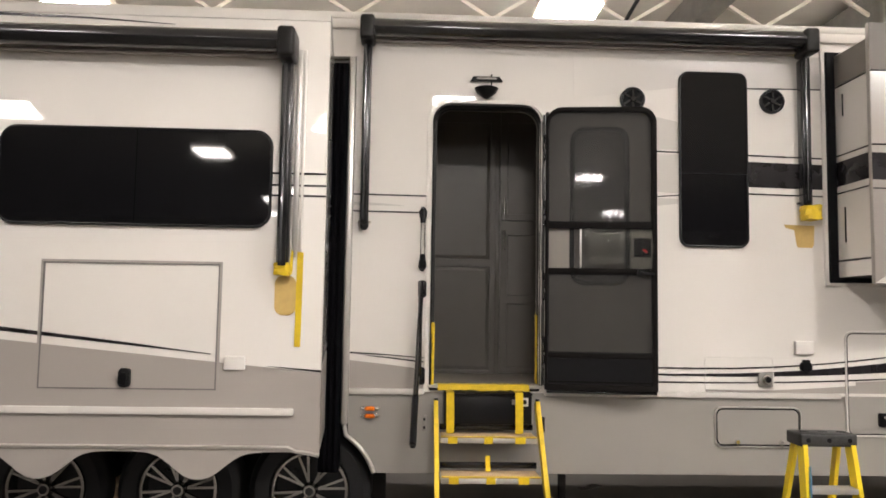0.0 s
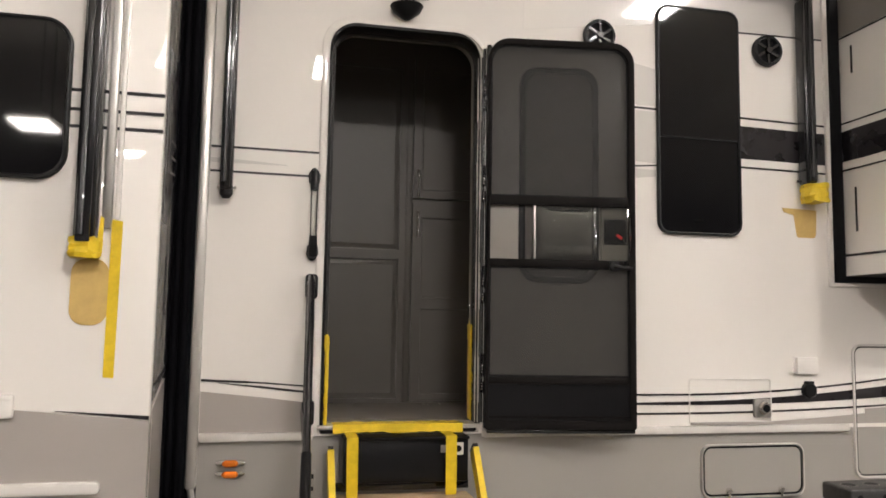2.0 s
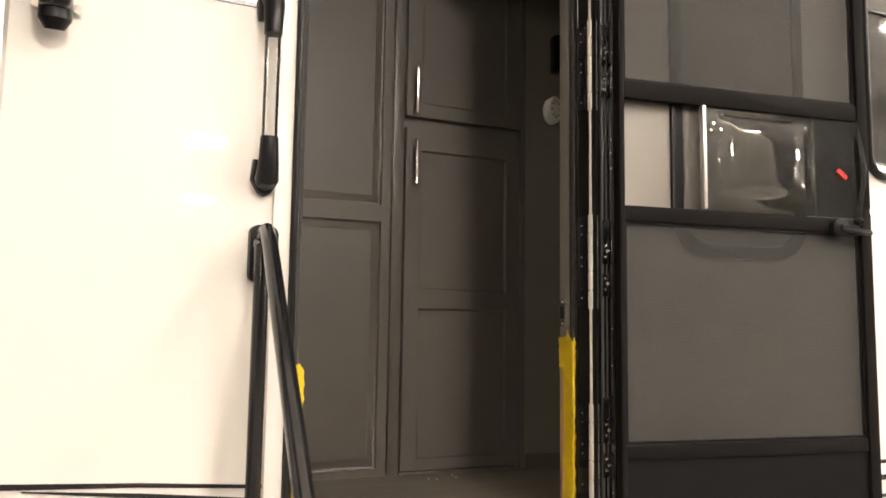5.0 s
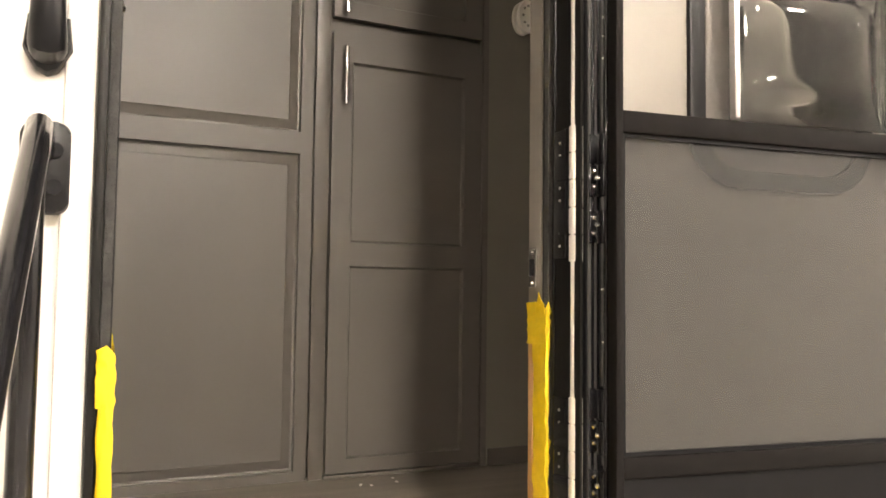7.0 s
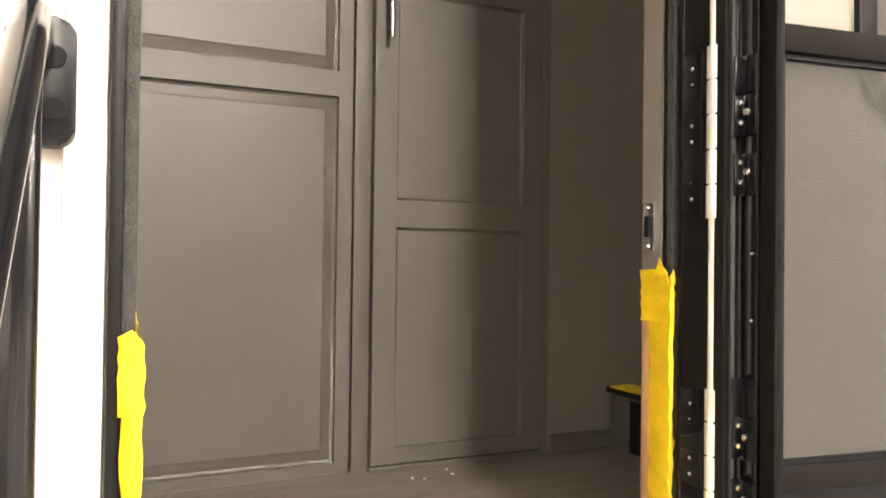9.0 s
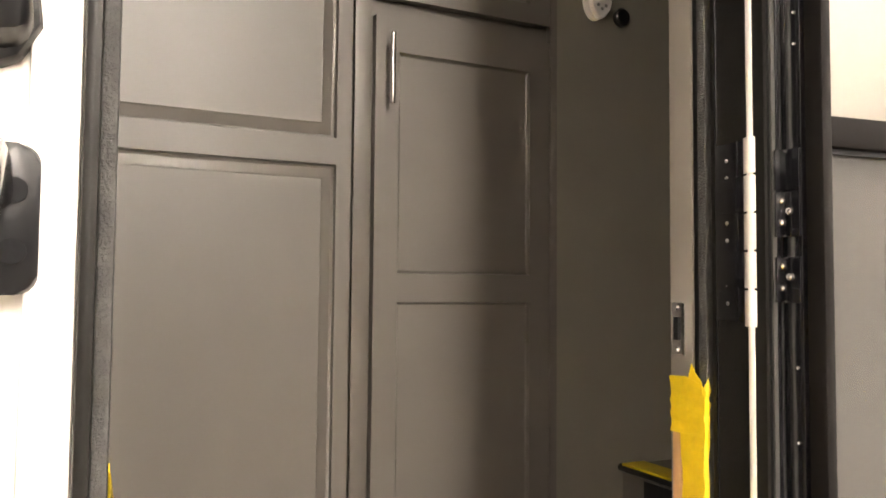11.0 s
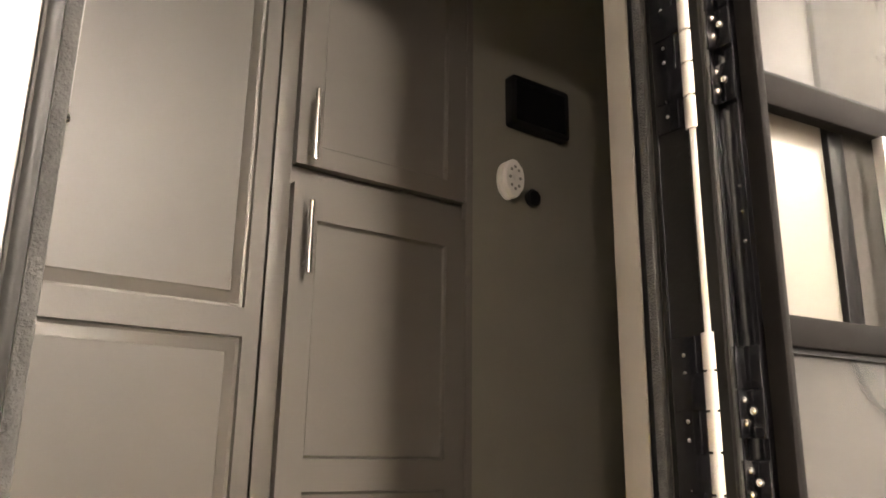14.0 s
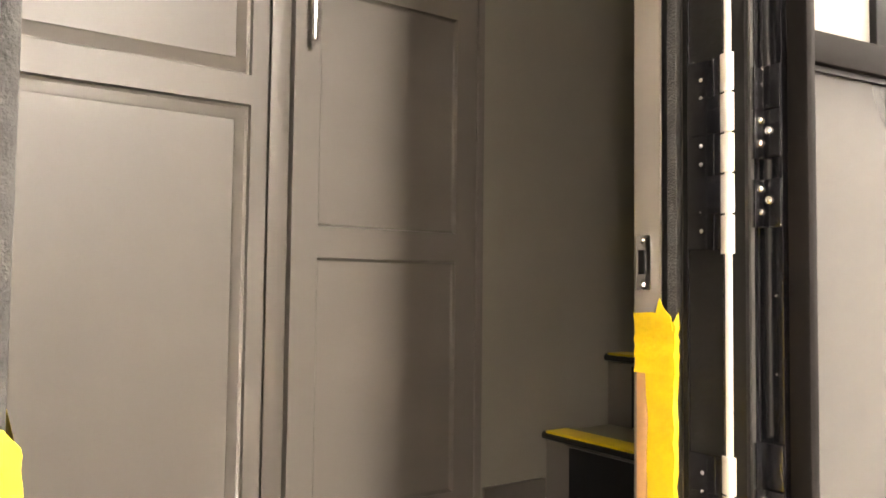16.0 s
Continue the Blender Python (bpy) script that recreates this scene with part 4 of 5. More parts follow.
# ---- awnings ----
def awning(loc, x0, x1, y, z, arms, label):
    aw = thing("awning", loc, label, "awning", "awnings")
    part("roller", tube(BM(), [(x0, y, z), (x1, y, z)], 0.054, 28), BLACKMETAL, aw)
    part("fabric_edge", box(BM(), x0, x1, y + 0.02, y + 0.11, z + 0.036, z + 0.05, 0.004), BLACKPL, aw)
    part("wall_rail", box(BM(), x0, x1, y + 0.075, y + 0.12, z - 0.056, z - 0.044, 0.003), SKIRT, aw)
    for x, zb, w in arms:
        cap = part("end_cap", box(BM(), x - 0.045, x + 0.045, y - 0.062, y + 0.118, z - 0.09, z + 0.066, 0.02, 3), SATIN, aw)
        arm = part("arm", box(BM(), x - w / 2, x + w / 2, y + 0.045, y + 0.118, zb, z - 0.098, 0.014, 3), BLACKMETAL, aw)
        part("arm_channel", box(BM(), x - w / 2 + 0.010, x + w / 2 - 0.010, y + 0.034, y + 0.0448, zb + 0.01, z - 0.10, 0.004), BLACKMETAL, arm)
        part("inner_arm", tube(BM(), [(x - 0.008, y + 0.03, zb + 0.03), (x - 0.008, y + 0.03, z - 0.1)], 0.012, 10), BLACKMETAL, arm)
        foot = part("foot", tube(BM(), [(x, y + 0.09, zb - 0.028), (x, y + 0.085, zb - 0.012), (x, y + 0.082, zb + 0.03)], [w * 0.30, w * 0.52, w * 0.5], 14), BLACKPL, arm)
        for s in (-1, 1):
            part("bolt", tube(BM(), [(x + s * w * 0.62, y + 0.118, zb + 0.02), (x + s * w * 0.62, y + 0.106, zb + 0.02)], 0.008, 8), CHROME, arm)
    return aw


awning((1.0, WY - 0.12, 3.2), -0.40, 2.40, WY - 0.12, 3.335, ((-0.375, 2.115, 0.052), (2.405, 2.29, 0.06)), "rolled-up black awning with folded arms above the door")
awning((-3, SY - 0.12, 2.8), -6, -0.72, SY - 0.12, 2.955, ((-0.735, 1.80, 0.062),), "rolled-up black awning on the slide-out")
part("arm_rail", box(BM(), -0.695, -0.668, SY - 0.02, SY + 0.001, 1.86, 2.95, 0.004), ALU, slide)
part("arm_rail", box(BM(), -0.66, -0.645, SY - 0.014, SY + 0.001, 1.89, 2.95, 0.004), GELCOAT, slide)


def wrap(name, c, rx, ry, z0, z1, seed, label, cat="tape"):
    """Tape bunched round an arm's end."""
    rnd = random.Random(seed)
    bm = BM()
    rows = []
    for j in range(7):
        z = z0 + (z1 - z0) * j / 6
        rows.append([bm.verts.new((c[0] + rx * (1 + rnd.uniform(-0.14, 0.14)) * math.copysign(abs(math.cos(a)) ** 0.6, math.cos(a)), c[1] + ry * (1 + rnd.uniform(-0.12, 0.12)) * math.copysign(abs(math.sin(a)) ** 0.6, math.sin(a)), z + rnd.uniform(-0.006, 0.006))) for a in [2 * math.pi * k / 14 for k in range(14)]])
    for a, b in zip(rows, rows[1:]):
        for k in range(14):
            bm.faces.new((a[k], a[(k + 1) % 14], b[(k + 1) % 14], b[k]))
    bm.faces.new(rows[0][::-1]), bm.faces.new(rows[-1])
    return part(name, bm, TAPE, None, label, cat, angle=20)


wrap("tape_wrap", (-0.735, SY - 0.035), 0.043, 0.045, 1.765, 1.825, 7, "yellow tape wrapped round the end of an awning arm")
bm = BM()
slab(bm, [(-0.70, 1.78), (-0.682, 1.78), (-0.680, 1.885), (-0.69, 1.892)], SY - 0.06, SY - 0.055)
part("tape_tail", bm, TAPE, None, "loose end of yellow tape beside an awning arm", "tape")
wrap("tape_wrap", (2.428, WY - 0.055), 0.055, 0.055, 2.20, 2.29, 11, "crumpled yellow tape tied round the end of an awning arm")
pt = thing("tan_patch", (2.42, WY, 2.04), "tan paper patch stuck on the wall under the awning arm", "paper patch", "patches")
part("sheet", slab(BM(), [(2.36, 2.04), (2.37, 2.03), (2.46, 2.03), (2.47, 2.05), (2.475, 2.17), (2.28, 2.175), (2.29, 2.155), (2.345, 2.14)], WY - 0.0035, WY - 0.001), TANFILM, pt)

# ---- grab handle and folding handrail ----
gx = -0.012
gh = thing("grab_handle", (gx, WY, 1.83), "clear grab handle tube on black brackets beside the door", "grab handle")
for z, s in ((2.20, 1), (1.875, -1)):
    bk = part("bracket", slab(BM(), [(gx - 0.022, z - 0.028 * s), (gx + 0.022, z - 0.028 * s), (gx + 0.026, z + 0.01 * s), (gx + 0.012, z + 0.034 * s), (gx, z + 0.04 * s), (gx - 0.012, z + 0.034 * s), (gx - 0.026, z + 0.01 * s)], WY - 0.02, WY - 0.001, 0.006), BLACKPL, gh)
    part("socket", tube(BM(), [(gx, WY - 0.012, z + 0.012 * s), (gx, WY - 0.035, z + 0.008 * s), (gx, WY - 0.043, z - 0.012 * s), (gx, WY - 0.043, z - 0.065 * s)], [0.02, 0.021, 0.019, 0.0165], 14), BLACKPL, bk)
part("tube", tube(BM(), [(gx, WY - 0.043, 1.90), (gx, WY - 0.043, 2.175)], 0.0145, 14), CLEAR, gh)
hr = thing("handrail", (-0.02, WY, 0.93), "black folding assist handrail swung out beside the door", "handrail")
for z in (1.735, 1.205):
    bk = part("bracket", slab(BM(), rr(-0.036, 0.016, z - 0.06, z + 0.045, 0.014, 5), WY - 0.022, WY - 0.001, 0.006), BLACKPL, hr)
    for dz in (-0.03, 0.012):
        part("screw_recess", disc(BM(), (0.0, z + dz), 0.009, WY - 0.0245, WY - 0.021, 14), RUBBER, bk)
P0, P1 = Vector((-0.014, 5.165, 1.755)), Vector((-0.058, 4.27, 0.94))
part("wall_bar", tube(BM(), [(-0.02, 5.235, 1.205), (-0.02, 5.205, 1.212), (-0.02, 5.192, 1.235), (-0.02, 5.19, 1.69), (-0.019, 5.196, 1.735), (-0.018, 5.235, 1.75)], 0.0138, 14), BLACKMETAL, hr)
run = (P1 - P0).normalized()
part("outer_bar", tube(BM(), [(-0.014, 5.23, 1.742), (-0.014, 5.205, 1.762), (-0.0145, 5.182, 1.765), P0 + run * 0.03, P0.lerp(P1, 0.5), P1], 0.0138, 14), BLACKMETAL, hr)
part("brace", tube(BM(), [(-0.02, 5.235, 1.20), (-0.03, 5.19, 1.205), P0.lerp(P1, 0.74)], 0.0138, 14), BLACKMETAL, hr)
part("end_sleeve", tube(BM(), [P0.lerp(P1, 0.74), P0.lerp(P1, 0.99)], 0.0175, 14), BLACKPL, hr)

# ---- porch light, speakers ----
pl = thing("porch_light", (0.372, WY, 2.95), "small black porch light with a hanging shade above the door", "wall light")
part("mount_bar", slab(BM(), [(0.272, 3.046), (0.474, 3.046), (0.455, 3.074), (0.288, 3.074)], WY - 0.03, WY - 0.001, 0.005), BLACKPL, pl)
part("label_strip", box(BM(), 0.31, 0.435, WY - 0.032, WY - 0.0305, 3.054, 3.066), STEELGREY, pl)
part("stem", tube(BM(), [(0.405, WY - 0.02, 3.09), (0.405, WY - 0.02, 2.995)], 0.005, 8), BLACKPL, pl)
part("shade", tube(BM(), [(0.371, WY - 0.035, 3.004), (0.371, WY - 0.035, 2.992), (0.371, WY - 0.035, 2.965), (0.371, WY - 0.035, 2.94), (0.371, WY - 0.035, 2.928)], [0.045, 0.075, 0.062, 0.03, 0.012], 20), BLACKPL, pl)
part("shade_mount", box(BM(), 0.345, 0.397, WY - 0.035, WY - 0.001, 2.955, 2.995, 0.005), BLACKPL, pl)


def speaker(x, z):
    s = thing("speaker", (x, WY, z - 0.08), "round black outdoor speaker with a bladed grille", "speaker", "outdoor speakers")
    circ = lambda r: [(x + r * math.cos(2 * math.pi * k / 32), z + r * math.sin(2 * math.pi * k / 32)) for k in range(32)]
    part("rim", ring(BM(), circ(0.079), circ(0.064), WY - 0.03, WY - 0.001, 0.006), BLACKPL, s)
    part("cone", disc(BM(), (x, z), 0.0638, WY - 0.01, WY - 0.001, 32), RUBBER, s)
    for k in range(6):
        a = 2 * math.pi * k / 6 + 0.3
        bm = BM()
        beam(bm, (x + 0.012 * math.cos(a), WY - 0.024, z + 0.012 * math.sin(a)), (x + 0.066 * math.cos(a + 0.25), WY - 0.026, z + 0.066 * math.sin(a + 0.25)), 0.013, 0.006)
        part("blade", bm, BLACKMETAL, s)
    part("cap", disc(BM(), (x, z), 0.02, WY - 0.036, WY - 0.02, 20, 0.008), BLACKMETAL, s)


speaker(1.306, 2.955)
speaker(2.21, 2.965)

# ---- small fittings low on the wall ----
wb = thing("outlet_cover", (2.386, WY, 1.357), "white plastic outlet cover", "outlet cover", "covers")
part("cover", box(BM(), 2.328, 2.445, WY - 0.026, WY - 0.0045, 1.360, 1.441, 0.006), WHITEPL, wb)
part("base", box(BM(), 2.322, 2.451, WY - 0.004, WY - 0.0005, 1.354, 1.447), WHITEPL, wb)
cp = thing("round_inlet", (2.397, WY, 1.245), "round black cable inlet cap", "inlet cap")
part("cap", disc(BM(), (2.397, 1.282), 0.038, WY - 0.03, WY - 0.004, 24, 0.008), BLACKPL, cp)
part("hinge", box(BM(), 2.375, 2.419, WY - 0.026, WY - 0.004, 1.312, 1.326, 0.003), BLACKPL, cp)
ci = thing("chrome_inlet", (2.139, WY, 1.15), "square chrome water inlet with a round socket", "water inlet")
part("plate", slab(BM(), rr(2.093, 2.185, 1.153, 1.243, 0.012, 4), WY - 0.018, WY - 0.005, 0.004), STEELGREY, ci)
part("collar", disc(BM(), (2.142, 1.2), 0.031, WY - 0.038, WY - 0.018, 22, 0.006), CHROME, ci)
part("socket", disc(BM(), (2.144, 1.2), 0.018, WY - 0.0395, WY - 0.037, 18), BLACKPL, ci)
sh = thing("shower_box", (1.976, WY, 1.12), "white flush access box with a raised rim", "access box")
part("rim", ring(BM(), rr(1.757, 2.195, 1.120, 1.338, 0.02, 5), rr(1.763, 2.189, 1.126, 1.332, 0.012, 5), WY - 0.0065, WY - 0.0032, 0.002), GELCOAT, sh)
part("hinge_lip", box(BM(), 1.757, 2.195, WY - 0.016, WY - 0.0135, 1.122, 1.136, 0.001), GREYGEL, sh)
vd = thing("furnace_door", (2.09, WY, 0.78), "grey access door with rounded white rim and two turn knobs", "access door")
part("rim", ring(BM(), rr(1.815, 2.365, 0.781, 1.031, 0.05, 7), rr(1.824, 2.356, 0.790, 1.022, 0.044, 7), WY - 0.009, WY + 0.006, 0.003), ALU, vd)
part("gasket", ring(BM(), rr(1.8245, 2.3555, 0.7905, 1.0215, 0.044, 7), rr(1.834, 2.346, 0.80, 1.012, 0.036, 7), WY - 0.002, WY + 0.006), RUBBER, vd)
part("leaf", slab(BM(), rr(1.8345, 2.3455, 0.8005, 1.0115, 0.036, 7), WY - 0.003, WY + 0.006), SKIRT, vd)
for x in (1.955, 2.235):
    k = part("knob", disc(BM(), (x, 0.815), 0.014, WY - 0.02, WY - 0.003, 14, 0.005), CHROME, vd)
    part("keeper", box(BM(), x - 0.006, x + 0.006, WY - 0.014, WY - 0.0032, 0.785, 0.80, 0.001), CHROME, k)
cd = thing("compartment_door", (3.2, WY, 0.856), "large grey baggage door with rounded corner and black latch", "baggage door")
part("rim", ring(BM(), rr(2.652, 3.9, 0.852, 1.508, 0.05, 7), rr(2.664, 3.888, 0.864, 1.496, 0.04, 7), WY - 0.009, WY + 0.008, 0.003), LIGHTGREY, cd)
part("gasket", ring(BM(), rr(2.6645, 3.8875, 0.8645, 1.4955, 0.04, 7), rr(2.670, 3.882, 0.87, 1.49, 0.036, 7), WY - 0.005, WY + 0.008), RUBBER, cd)
lt = part("latch", slab(BM(), rr(2.858, 2.925, 0.915, 1.0, 0.014, 5), WY - 0.02, WY + 0.003, 0.004), BLACKPL, cd)
part("lock", disc(BM(), (2.89, 0.975), 0.009, WY - 0.024, WY - 0.02, 12), CHROME, lt)
mk = thing("marker_light", (-0.315, WY, 0.935), "pair of amber marker lights in chrome bases", "marker light")
for z in (0.997, 0.953):
    bs = part("base", tube(BM(), [(-0.372, WY - 0.003, z), (-0.36, WY - 0.005, z), (-0.27, WY - 0.005, z), (-0.258, WY - 0.003, z)], [0.007, 0.0135, 0.0135, 0.007], 12), CHROME, mk)
    part("lens", tube(BM(), [(-0.346, WY - 0.012, z), (-0.336, WY - 0.016, z), (-0.294, WY - 0.016, z), (-0.284, WY - 0.012, z)], [0.006, 0.0145, 0.0145, 0.006], 12), AMBER, bs)
st = thing("step_latch", (0.03, WY, 0.86), "small steel keeper plate beside the steps", "keeper plate", "step keepers")
part("plate", box(BM(), 0.005, 0.03, WY - 0.004, WY + 0.003, 0.865, 0.96, 0.001), SKIRT, st)
for z in (0.885, 0.935):
    part("slot", box(BM(), 0.012, 0.023, WY - 0.0048, WY - 0.0035, z - 0.009, z + 0.009), BLACKPL, st)
st = thing("step_latch", (0.74, WY, 0.86), "small steel keeper plate beside the steps", "keeper plate", "step keepers")
part("plate", box(BM(), 0.737, 0.755, WY - 0.012, WY + 0.003, 0.865, 0.955, 0.001), BLACKMETAL, st)

# ---- entry steps ----
es = thing("entry_steps", (0.39, 4.6, G), "fold-down entry steps covered with yellow tape and plywood", "steps")
for x in (0.083, 0.693):
    sg = part("stringer", beam(BM(), (x, 5.17, 1.055), (x, 4.455, 0.13), 0.062, 0.022, side=(1, 0, 0)), BLACKMETAL, es)
    part("stringer_tape", beam(BM(), (x, 5.155, 1.045), (x, 4.51, 0.21), 0.058, 0.0265, side=(1, 0, 0)), TAPE, sg)
    part("foot", box(BM(), x - 0.02, x + 0.02, 4.40, 4.52, G, G + 0.05, 0.006), RUBBER, sg)
box_ = part("step_box", box(BM(), 0.13, 0.655, 5.11, WY + 0.05, 0.925, 1.10, 0.006), BLACKPL, es, "black step housing under the sill")
part("step_box_lip", box(BM(), 0.13, 0.655, 5.09, WY - 0.04, 1.1005, 1.112, 0.003), DOORFRAME, box_)
sk = part("label", box(BM(), 0.585, 0.632, 5.106, 5.1095, 1.035, 1.085), WHITEPL, box_, "white sticker with a dark round mark")
part("mark", disc(BM(), (0.61, 1.06), 0.014, 5.1045, 5.1058, 16), BLACKPL, sk)
part("label", box(BM(), 0.535, 0.575, 5.106, 5.1095, 1.045, 1.075), STEELGREY, box_, "small torn grey sticker")
for z, y in ((0.866, 4.99), (0.670, 4.84), (0.474, 4.69), (0.278, 4.54)):
    tr_ = part("tread", box(BM(), 0.106, 0.67, y, y + 0.20, z - 0.03, z - 0.002, 0.004), ALU, es)
    part("tread_board", box(BM(), 0.112, 0.664, y + 0.006, y + 0.195, z - 0.0018, z + 0.004, 0.001), PLYWOOD, tr_)
    part("tread_tape", box(BM(), 0.108, 0.668, y - 0.003, y + 0.03, z + 0.0045, z + 0.006), TAPE, tr_)
    for x0, x1 in ((0.15, 0.205), (0.36, 0.41), (0.54, 0.60)):
        part("tape_tab", box(BM(), x0, x1, y - 0.0035, y - 0.0005, z - 0.032, z + 0.0044), TAPE, tr_)
    part("riser_bar", box(BM(), 0.106, 0.67, y + 0.17, y + 0.19, z + 0.02, z + 0.055, 0.004), BLACKMETAL, tr_)

bm = BM()
beam(bm, (0.385, 4.998, 0.676), (0.382, 5.004, 0.765), 0.028, 0.002)
part("tape_tab", bm, TAPE, es)

jk = thing("stabiliser_jack", (0.92, 5.55, G), "dark steel stabiliser jack under the camper", "jack")
part("post", box(BM(), 0.90, 0.945, 5.53, 5.575, G + 0.012, 0.66, 0.004), UNDER, jk)
part("foot", box(BM(), 0.85, 0.995, 5.48, 5.625, G, G + 0.0118, 0.003), UNDER, jk)

# ---- step ladder ----
ld = thing("step_ladder", (2.09, 4.5, G), "yellow fibreglass step ladder with a black top", "step ladder")
top = part("top_cap", box(BM(), 1.945, 2.248, 4.44, 4.60, 0.925, 0.992, 0.012, 3), LADDERTOP, ld)
for x in (2.0, 2.1, 2.2):
    well = [(x, 4.515, 0.9905), (x, 4.515, 0.9932)]
    part("tool_well", tube(BM(), well, 0.026, 18), RUBBER, part("well_rim", tube(BM(), [(x, 4.515, 0.99), (x, 4.515, 0.9926)], 0.031, 18), GASKET, top))
for x in (1.985, 2.095, 2.205):
    part("tool_hole", disc(BM(), (x, 0.958), 0.012, 4.4385, 4.4405, 14), RUBBER, top)
for s, x in ((-1, 1.968), (1, 2.222)):
    rail = part("front_rail", beam(BM(), (x, 4.47, 0.93), (x + s * 0.034, 4.33, G + 0.02), 0.066, 0.024, side=(1, 0, 0)), YELLOW, ld)
    part("foot", box(BM(), x + s * 0.034 - 0.02, x + s * 0.034 + 0.02, 4.28, 4.38, G, G + 0.035, 0.004), RUBBER, rail)
    part("rear_rail", beam(BM(), (x + s * -0.012, 4.57, 0.93), (x + s * 0.02, 4.80, G + 0.005), 0.045, 0.022, side=(1, 0, 0)), YELLOW, ld)
    if s < 0:
        part("label", beam(BM(), (x + s * 0.008 + 0.014, 4.415, 0.83), (x + s * 0.03 + 0.014, 4.36, 0.55), 0.03, 0.003, side=(1, 0, 0)), BLUEPL, rail, "blue warning label")
    part("spreader", beam(BM(), (x + s * 0.024, 4.40, 0.52), (x + s * 0.004, 4.68, 0.52), 0.02, 0.004, side=(1, 0, 0)), ALU, ld)
for z, y, w in ((0.725, 4.43, 0.121), (0.46, 4.38, 0.131)):
    stp = part("step", box(BM(), 2.093 - w, 2.093 + w, y - 0.045, y + 0.045, z - 0.028, z, 0.004), ALU, ld)
    for k in range(3):
        part("tread_rib", box(BM(), 2.093 - w + 0.01, 2.093 + w - 0.01, y - 0.03 + 0.025 * k, y - 0.022 + 0.025 * k, z, z + 0.003), ALU, stp)

# ---- front slide-out ----
FX, FY = 2.622, 4.86
fs = thing("front_slide_out", (4, FY, 1.80), "white slide-out with grey and black graphics in a black frame", "slide-out")
part("front_wall", box(BM(), FX - 0.022, 5.2, FY - 0.04, FY, 1.79, 3.345, 0.008), GREYGEL, fs)
part("side_wall", box(BM(), FX, FX + 0.04, FY, WY + 0.2, 1.845, 3.27), GELCOAT, fs)
part("bottom", box(BM(), FX + 0.04, 5.18, FY, WY + 0.2, 1.845, 1.88), UNDER, fs)
part("top", box(BM(), FX + 0.04, 5.18, FY, WY + 0.2, 3.235, 3.27), GELCOAT, fs)
part("far_side", box(BM(), 5.14, 5.18, FY, WY + 0.2, 1.88, 3.235), GELCOAT, fs)
part("opening_frame", ring(BM(), [(2.562, 1.812), (5.25, 1.812), (5.25, 3.297), (2.562, 3.297)], [(2.616, 1.843), (5.19, 1.843), (5.19, 3.273), (2.616, 3.273)], WY - 0.032, WY + 0.02, 0.006), RUBBER, body, "black rubber frame round the slide-out opening")
part("opening_trim", ring(BM(), [(2.535, 1.79), (5.28, 1.79), (5.28, 3.32), (2.535, 3.32)], [(2.561, 1.811), (5.251, 1.811), (5.251, 3.298), (2.561, 3.298)], WY - 0.014, WY - 0.0005, 0.003), GELCOAT, body)


def side_decal(z0, z1, mat, t=0.004, y0=FY + 0.002, y1=WY - 0.02):
    part("stripe", box(BM(), FX - t, FX + 0.001, y0, y1, z0, z1), mat, fs)


side_decal(2.42, 2.575, STRIPE)
for z in (3.06, 2.615, 2.375, 1.945):
    side_decal(z - 0.004, z + 0.004, STRIPE)
side_decal(3.068, 3.265, DARKVINYL, 0.003)
side_decal(1.95, 1.953, RUBBER, 0.003)
for z0, z1 in ((2.86, 3.0), (2.06, 2.28)):
    side_decal(z0, z1, BLACKPL, 0.006, FY + 0.28, FY + 0.287)
for z0, z1, m in ((2.40, 2.56, STRIPE), (3.048, 3.056, STRIPE), (2.605, 2.613, STRIPE), (2.345, 2.353, STRIPE), (3.0565, 3.34, DARKVINYL)):
    part("stripe", box(BM(), FX - 0.021, 5.199, FY - 0.043, FY - 0.0395, z0, z1), m, fs)
bm = BM()
slab(bm, [(FX - 0.021, 1.795), (5.19, 1.795), (5.19, 2.1), (2.9, 2.0)], FY - 0.042, FY - 0.0395)
part("stripe", bm, LIGHTGREY, fs)

# ---- inside: handles, wall fittings, steps up to the bedroom ----
for lo, hi in ((2.048, 2.172), (2.272, 2.402)):
    hd = thing("bar_handle", (0.588, CY, lo), "brushed nickel bar handle on a cabinet door", "handle", "cabinet handles")
    part("bar", tube(BM(), [(0.588, CY - 0.028, lo - 0.008), (0.588, CY - 0.028, hi + 0.008)], 0.0055, 12), CHROME, hd)
    for z in (lo + 0.012, hi - 0.012):
        part("post", tube(BM(), [(0.588, CY - 0.001, z), (0.588, CY - 0.028, z)], 0.0045, 10), CHROME, hd)
ps = thing("control_panel", (1.18, CY, 2.48), "black flat touch control panel on the corridor wall", "control panel")
part("bezel", slab(BM(), rr(1.087, 1.273, 2.475, 2.605, 0.010, 4), CY - 0.022, CY + 0.003, 0.003), BLACKPL, ps)
part("display", box(BM(), 1.102, 1.258, CY - 0.0235, CY - 0.0222, 2.49, 2.59), DARKGLASS, ps)
al = thing("smoke_alarm", (1.098, CY, 2.29), "round white smoke alarm on the corridor wall", "smoke alarm")
oval = lambda rx, rz: [(1.096 + rx * math.cos(2 * math.pi * k / 30), 2.342 + rz * math.sin(2 * math.pi * k / 30)) for k in range(30)]
part("base", slab(BM(), [(x - 0.008, z - 0.004) for x, z in oval(0.030, 0.046)], CY - 0.006, CY + 0.003, 0.003), WHITEPL, al)
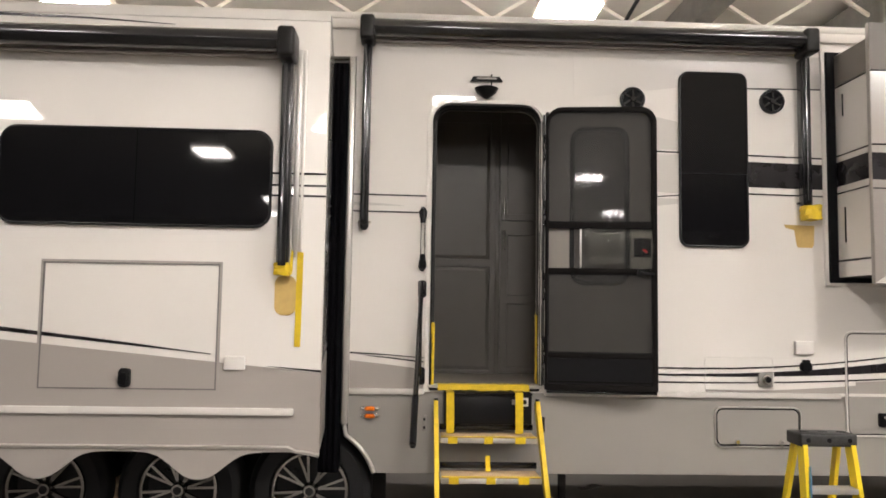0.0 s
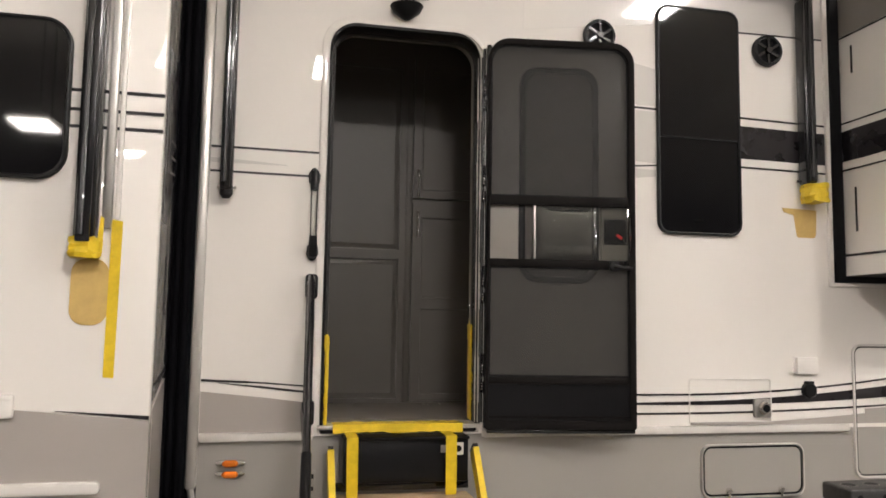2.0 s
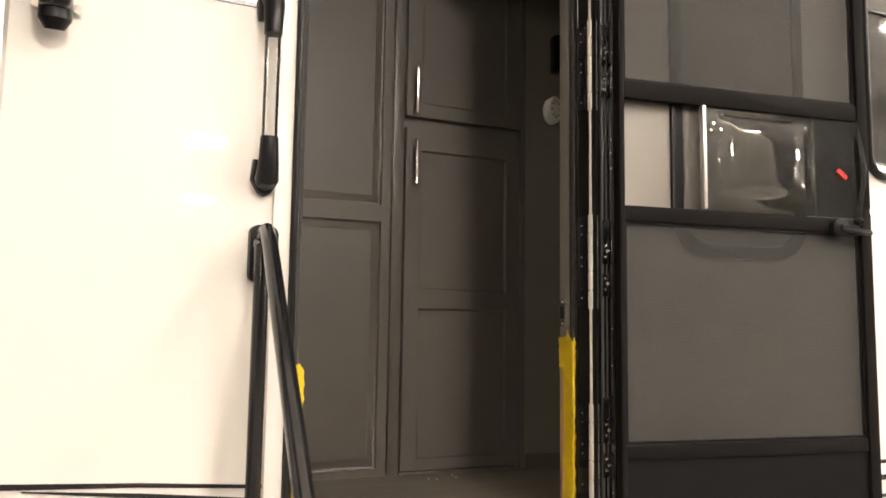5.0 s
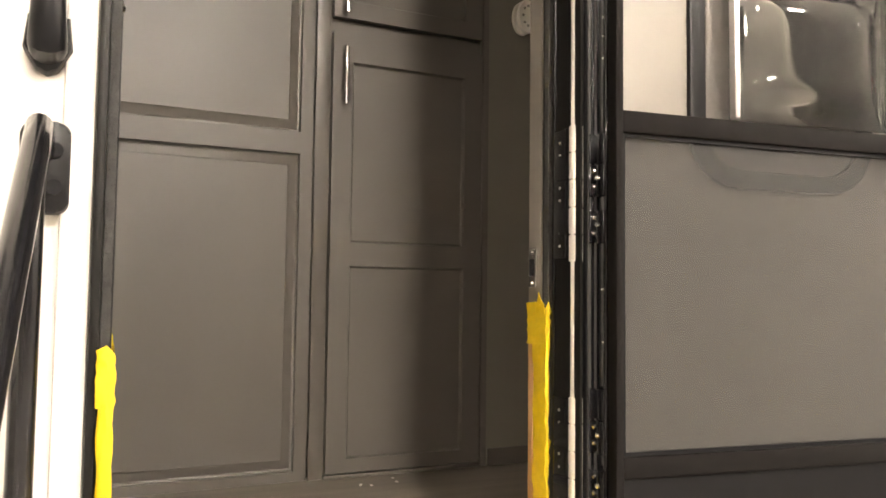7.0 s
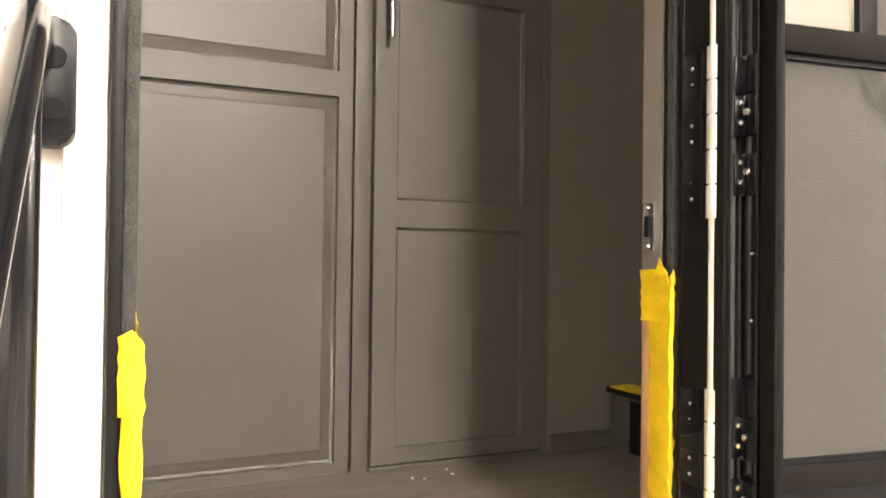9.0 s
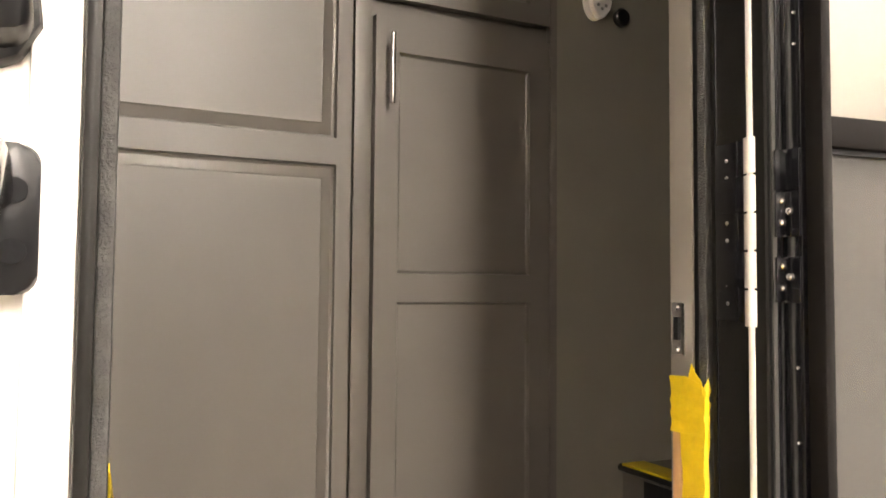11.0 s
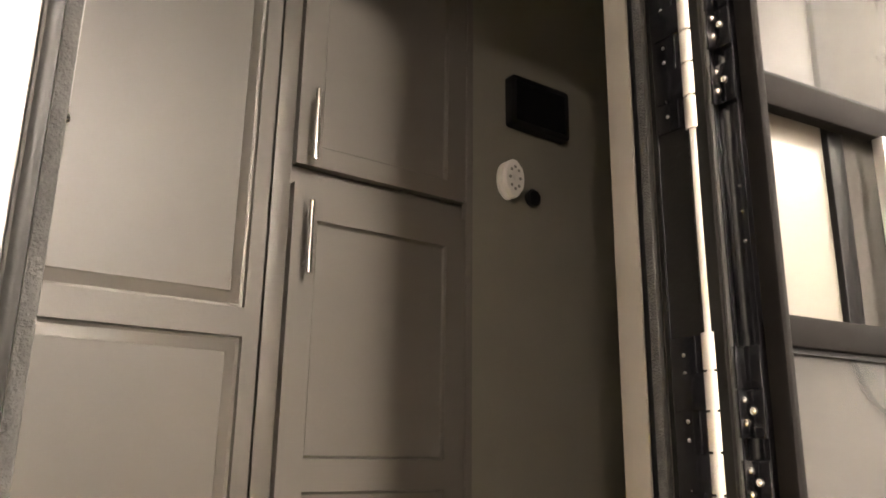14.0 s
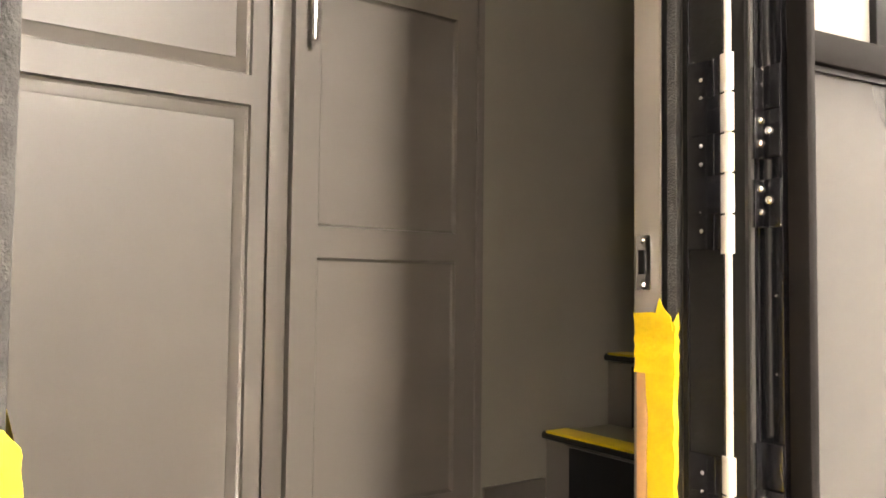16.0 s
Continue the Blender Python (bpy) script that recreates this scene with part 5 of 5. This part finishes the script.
dome = part("dome", slab(BM(), oval(0.027, 0.047), CY - 0.020, CY - 0.0062, 0.006), WHITEPL, al)
for k in range(8):
    a = 2 * math.pi * k / 8
    part("vent_slot", disc(BM(), (1.096 + 0.015 * math.cos(a), 2.342 + 0.027 * math.sin(a)), 0.004, CY - 0.0208, CY - 0.0195, 8), STEELGREY, dome)
part("test_button", disc(BM(), (1.096, 2.342), 0.007, CY - 0.0215, CY - 0.0195, 14), WHITEPL, dome)
dt = thing("round_sensor", (1.161, CY, 2.29), "small round black sensor on the corridor wall", "sensor")
part("body", disc(BM(), (1.164, 2.311), 0.021, CY - 0.012, CY + 0.003, 22, 0.004), BLACKPL, dt)
part("baseboard", box(BM(), 0.992, 1.16, CY - 0.006, CY + 0.003, 1.151, 1.195, 0.002), CABINET, None, "grey baseboard along the corridor wall", "baseboard", "structure")
isx = thing("interior_steps", (1.6, 5.7, 1.15), "grey carpeted steps with yellow taped edges up to the bedroom", "steps")
for x, z0, z1 in ((1.165, 1.15, 1.292), (1.355, 1.292, 1.452), (1.545, 1.452, 1.61), (1.735, 1.61, 1.77)):
    rs = part("riser", box(BM(), x, x + 0.02, WY + 0.14, CY - 0.001, z0, z1 - 0.012), CABINET, isx)
    part("riser_panel", box(BM(), x - 0.003, x - 0.0005, WY + 0.16, CY - 0.075, z0 + 0.004, z1 - 0.02), BLACKPL, rs)
    td = part("tread", box(BM(), x - 0.008, x + 0.21, WY + 0.14, CY - 0.001, z1 - 0.0118, z1, 0.003), INWALL, isx)
    part("nosing", tube(BM(), [(x - 0.006, WY + 0.145, z1 - 0.005), (x - 0.006, CY - 0.002, z1 - 0.005)], 0.009, 10), BLACKPL, td)
    bm = box(BM(), x - 0.012, x + 0.05, WY + 0.15, CY - 0.012, z1 + 0.0005, z1 + 0.006, 0.001)
    part("edge_tape", bm, TAPE, td)
part("step_body", box(BM(), 1.76, 2.9, WY + 0.14, CY - 0.001, 1.15, 1.75), CABINET, isx)
rnd = random.Random(9)
for k in range(4):
    x, y = rnd.uniform(0.62, 0.82), rnd.uniform(5.93, 6.0)
    bm = BM()
    box(bm, x, x + rnd.uniform(0.004, 0.014), y, y + rnd.uniform(0.003, 0.008), 1.1505, 1.1525)
    part("debris_chip", turned(bm, rnd.uniform(0, 90), (x, y)), WHITEPL, None, "white chip of debris on the floor", "debris")

# ---- roof steel of the hall ----
def joist(y, z0=4.70, z1=5.22):
    j = thing("roof_joist", (0, y, z0), "white painted steel lattice joist under the roof", "joist", "roof joists")
    part("bottom_chord", box(BM(), -21, 21, y - 0.035, y + 0.035, z0, z0 + 0.07), STEELWHITE, j)
    part("top_chord", box(BM(), -21, 21, y - 0.035, y + 0.035, z1, z1 + 0.06), STEELWHITE, j)
    for k in range(-14, 15):
        part("diagonal", beam(BM(), (k * 1.5 - 0.75, y, z0 + 0.06), (k * 1.5, y, z1), 0.035, 0.035), STEELWHITE, j)
        part("diagonal", beam(BM(), (k * 1.5 + 0.75, y, z0 + 0.06), (k * 1.5, y, z1), 0.035, 0.035), STEELWHITE, j)


for y in (8.6, 10.4, 12.2):
    joist(y)
for x in (-8, 3.1):
    gr = thing("roof_girder", (x, 12, 4.8), "grey steel girder under the hall roof", "girder", "girders")
    part("web", box(BM(), x - 0.02, x + 0.02, 7.9, 23.5, 4.85, 5.3), STEELGREY, gr)
    part("flange", box(BM(), x - 0.10, x + 0.10, 7.9, 23.5, 4.82, 4.8495), STEELGREY, gr)
dc = thing("air_duct", (5.4, 14, 4.7), "grey sheet metal air duct under the hall roof", "air duct")
part("duct", box(BM(), 4.95, 5.75, 7.9, 23.5, 4.72, 5.2, 0.03), STEELGREY, dc)
for k in range(8):
    part("flange", ring(BM(), [(4.92, 4.69), (5.78, 4.69), (5.78, 5.23), (4.92, 5.23)], [(4.95, 4.72), (5.75, 4.72), (5.75, 5.2), (4.95, 5.2)], 8.3 + 1.6 * k, 8.35 + 1.6 * k), STEELGREY, dc)
cb = thing("hanging_cable", (2.3, 10, 4.5), "thin dark cable strung below the roof", "cable")
part("cable", tube(BM(), [(2.15, 7.9, 4.75), (2.2, 10, 4.6), (2.25, 13, 4.8)], 0.022, 8), BLACKPL, cb)
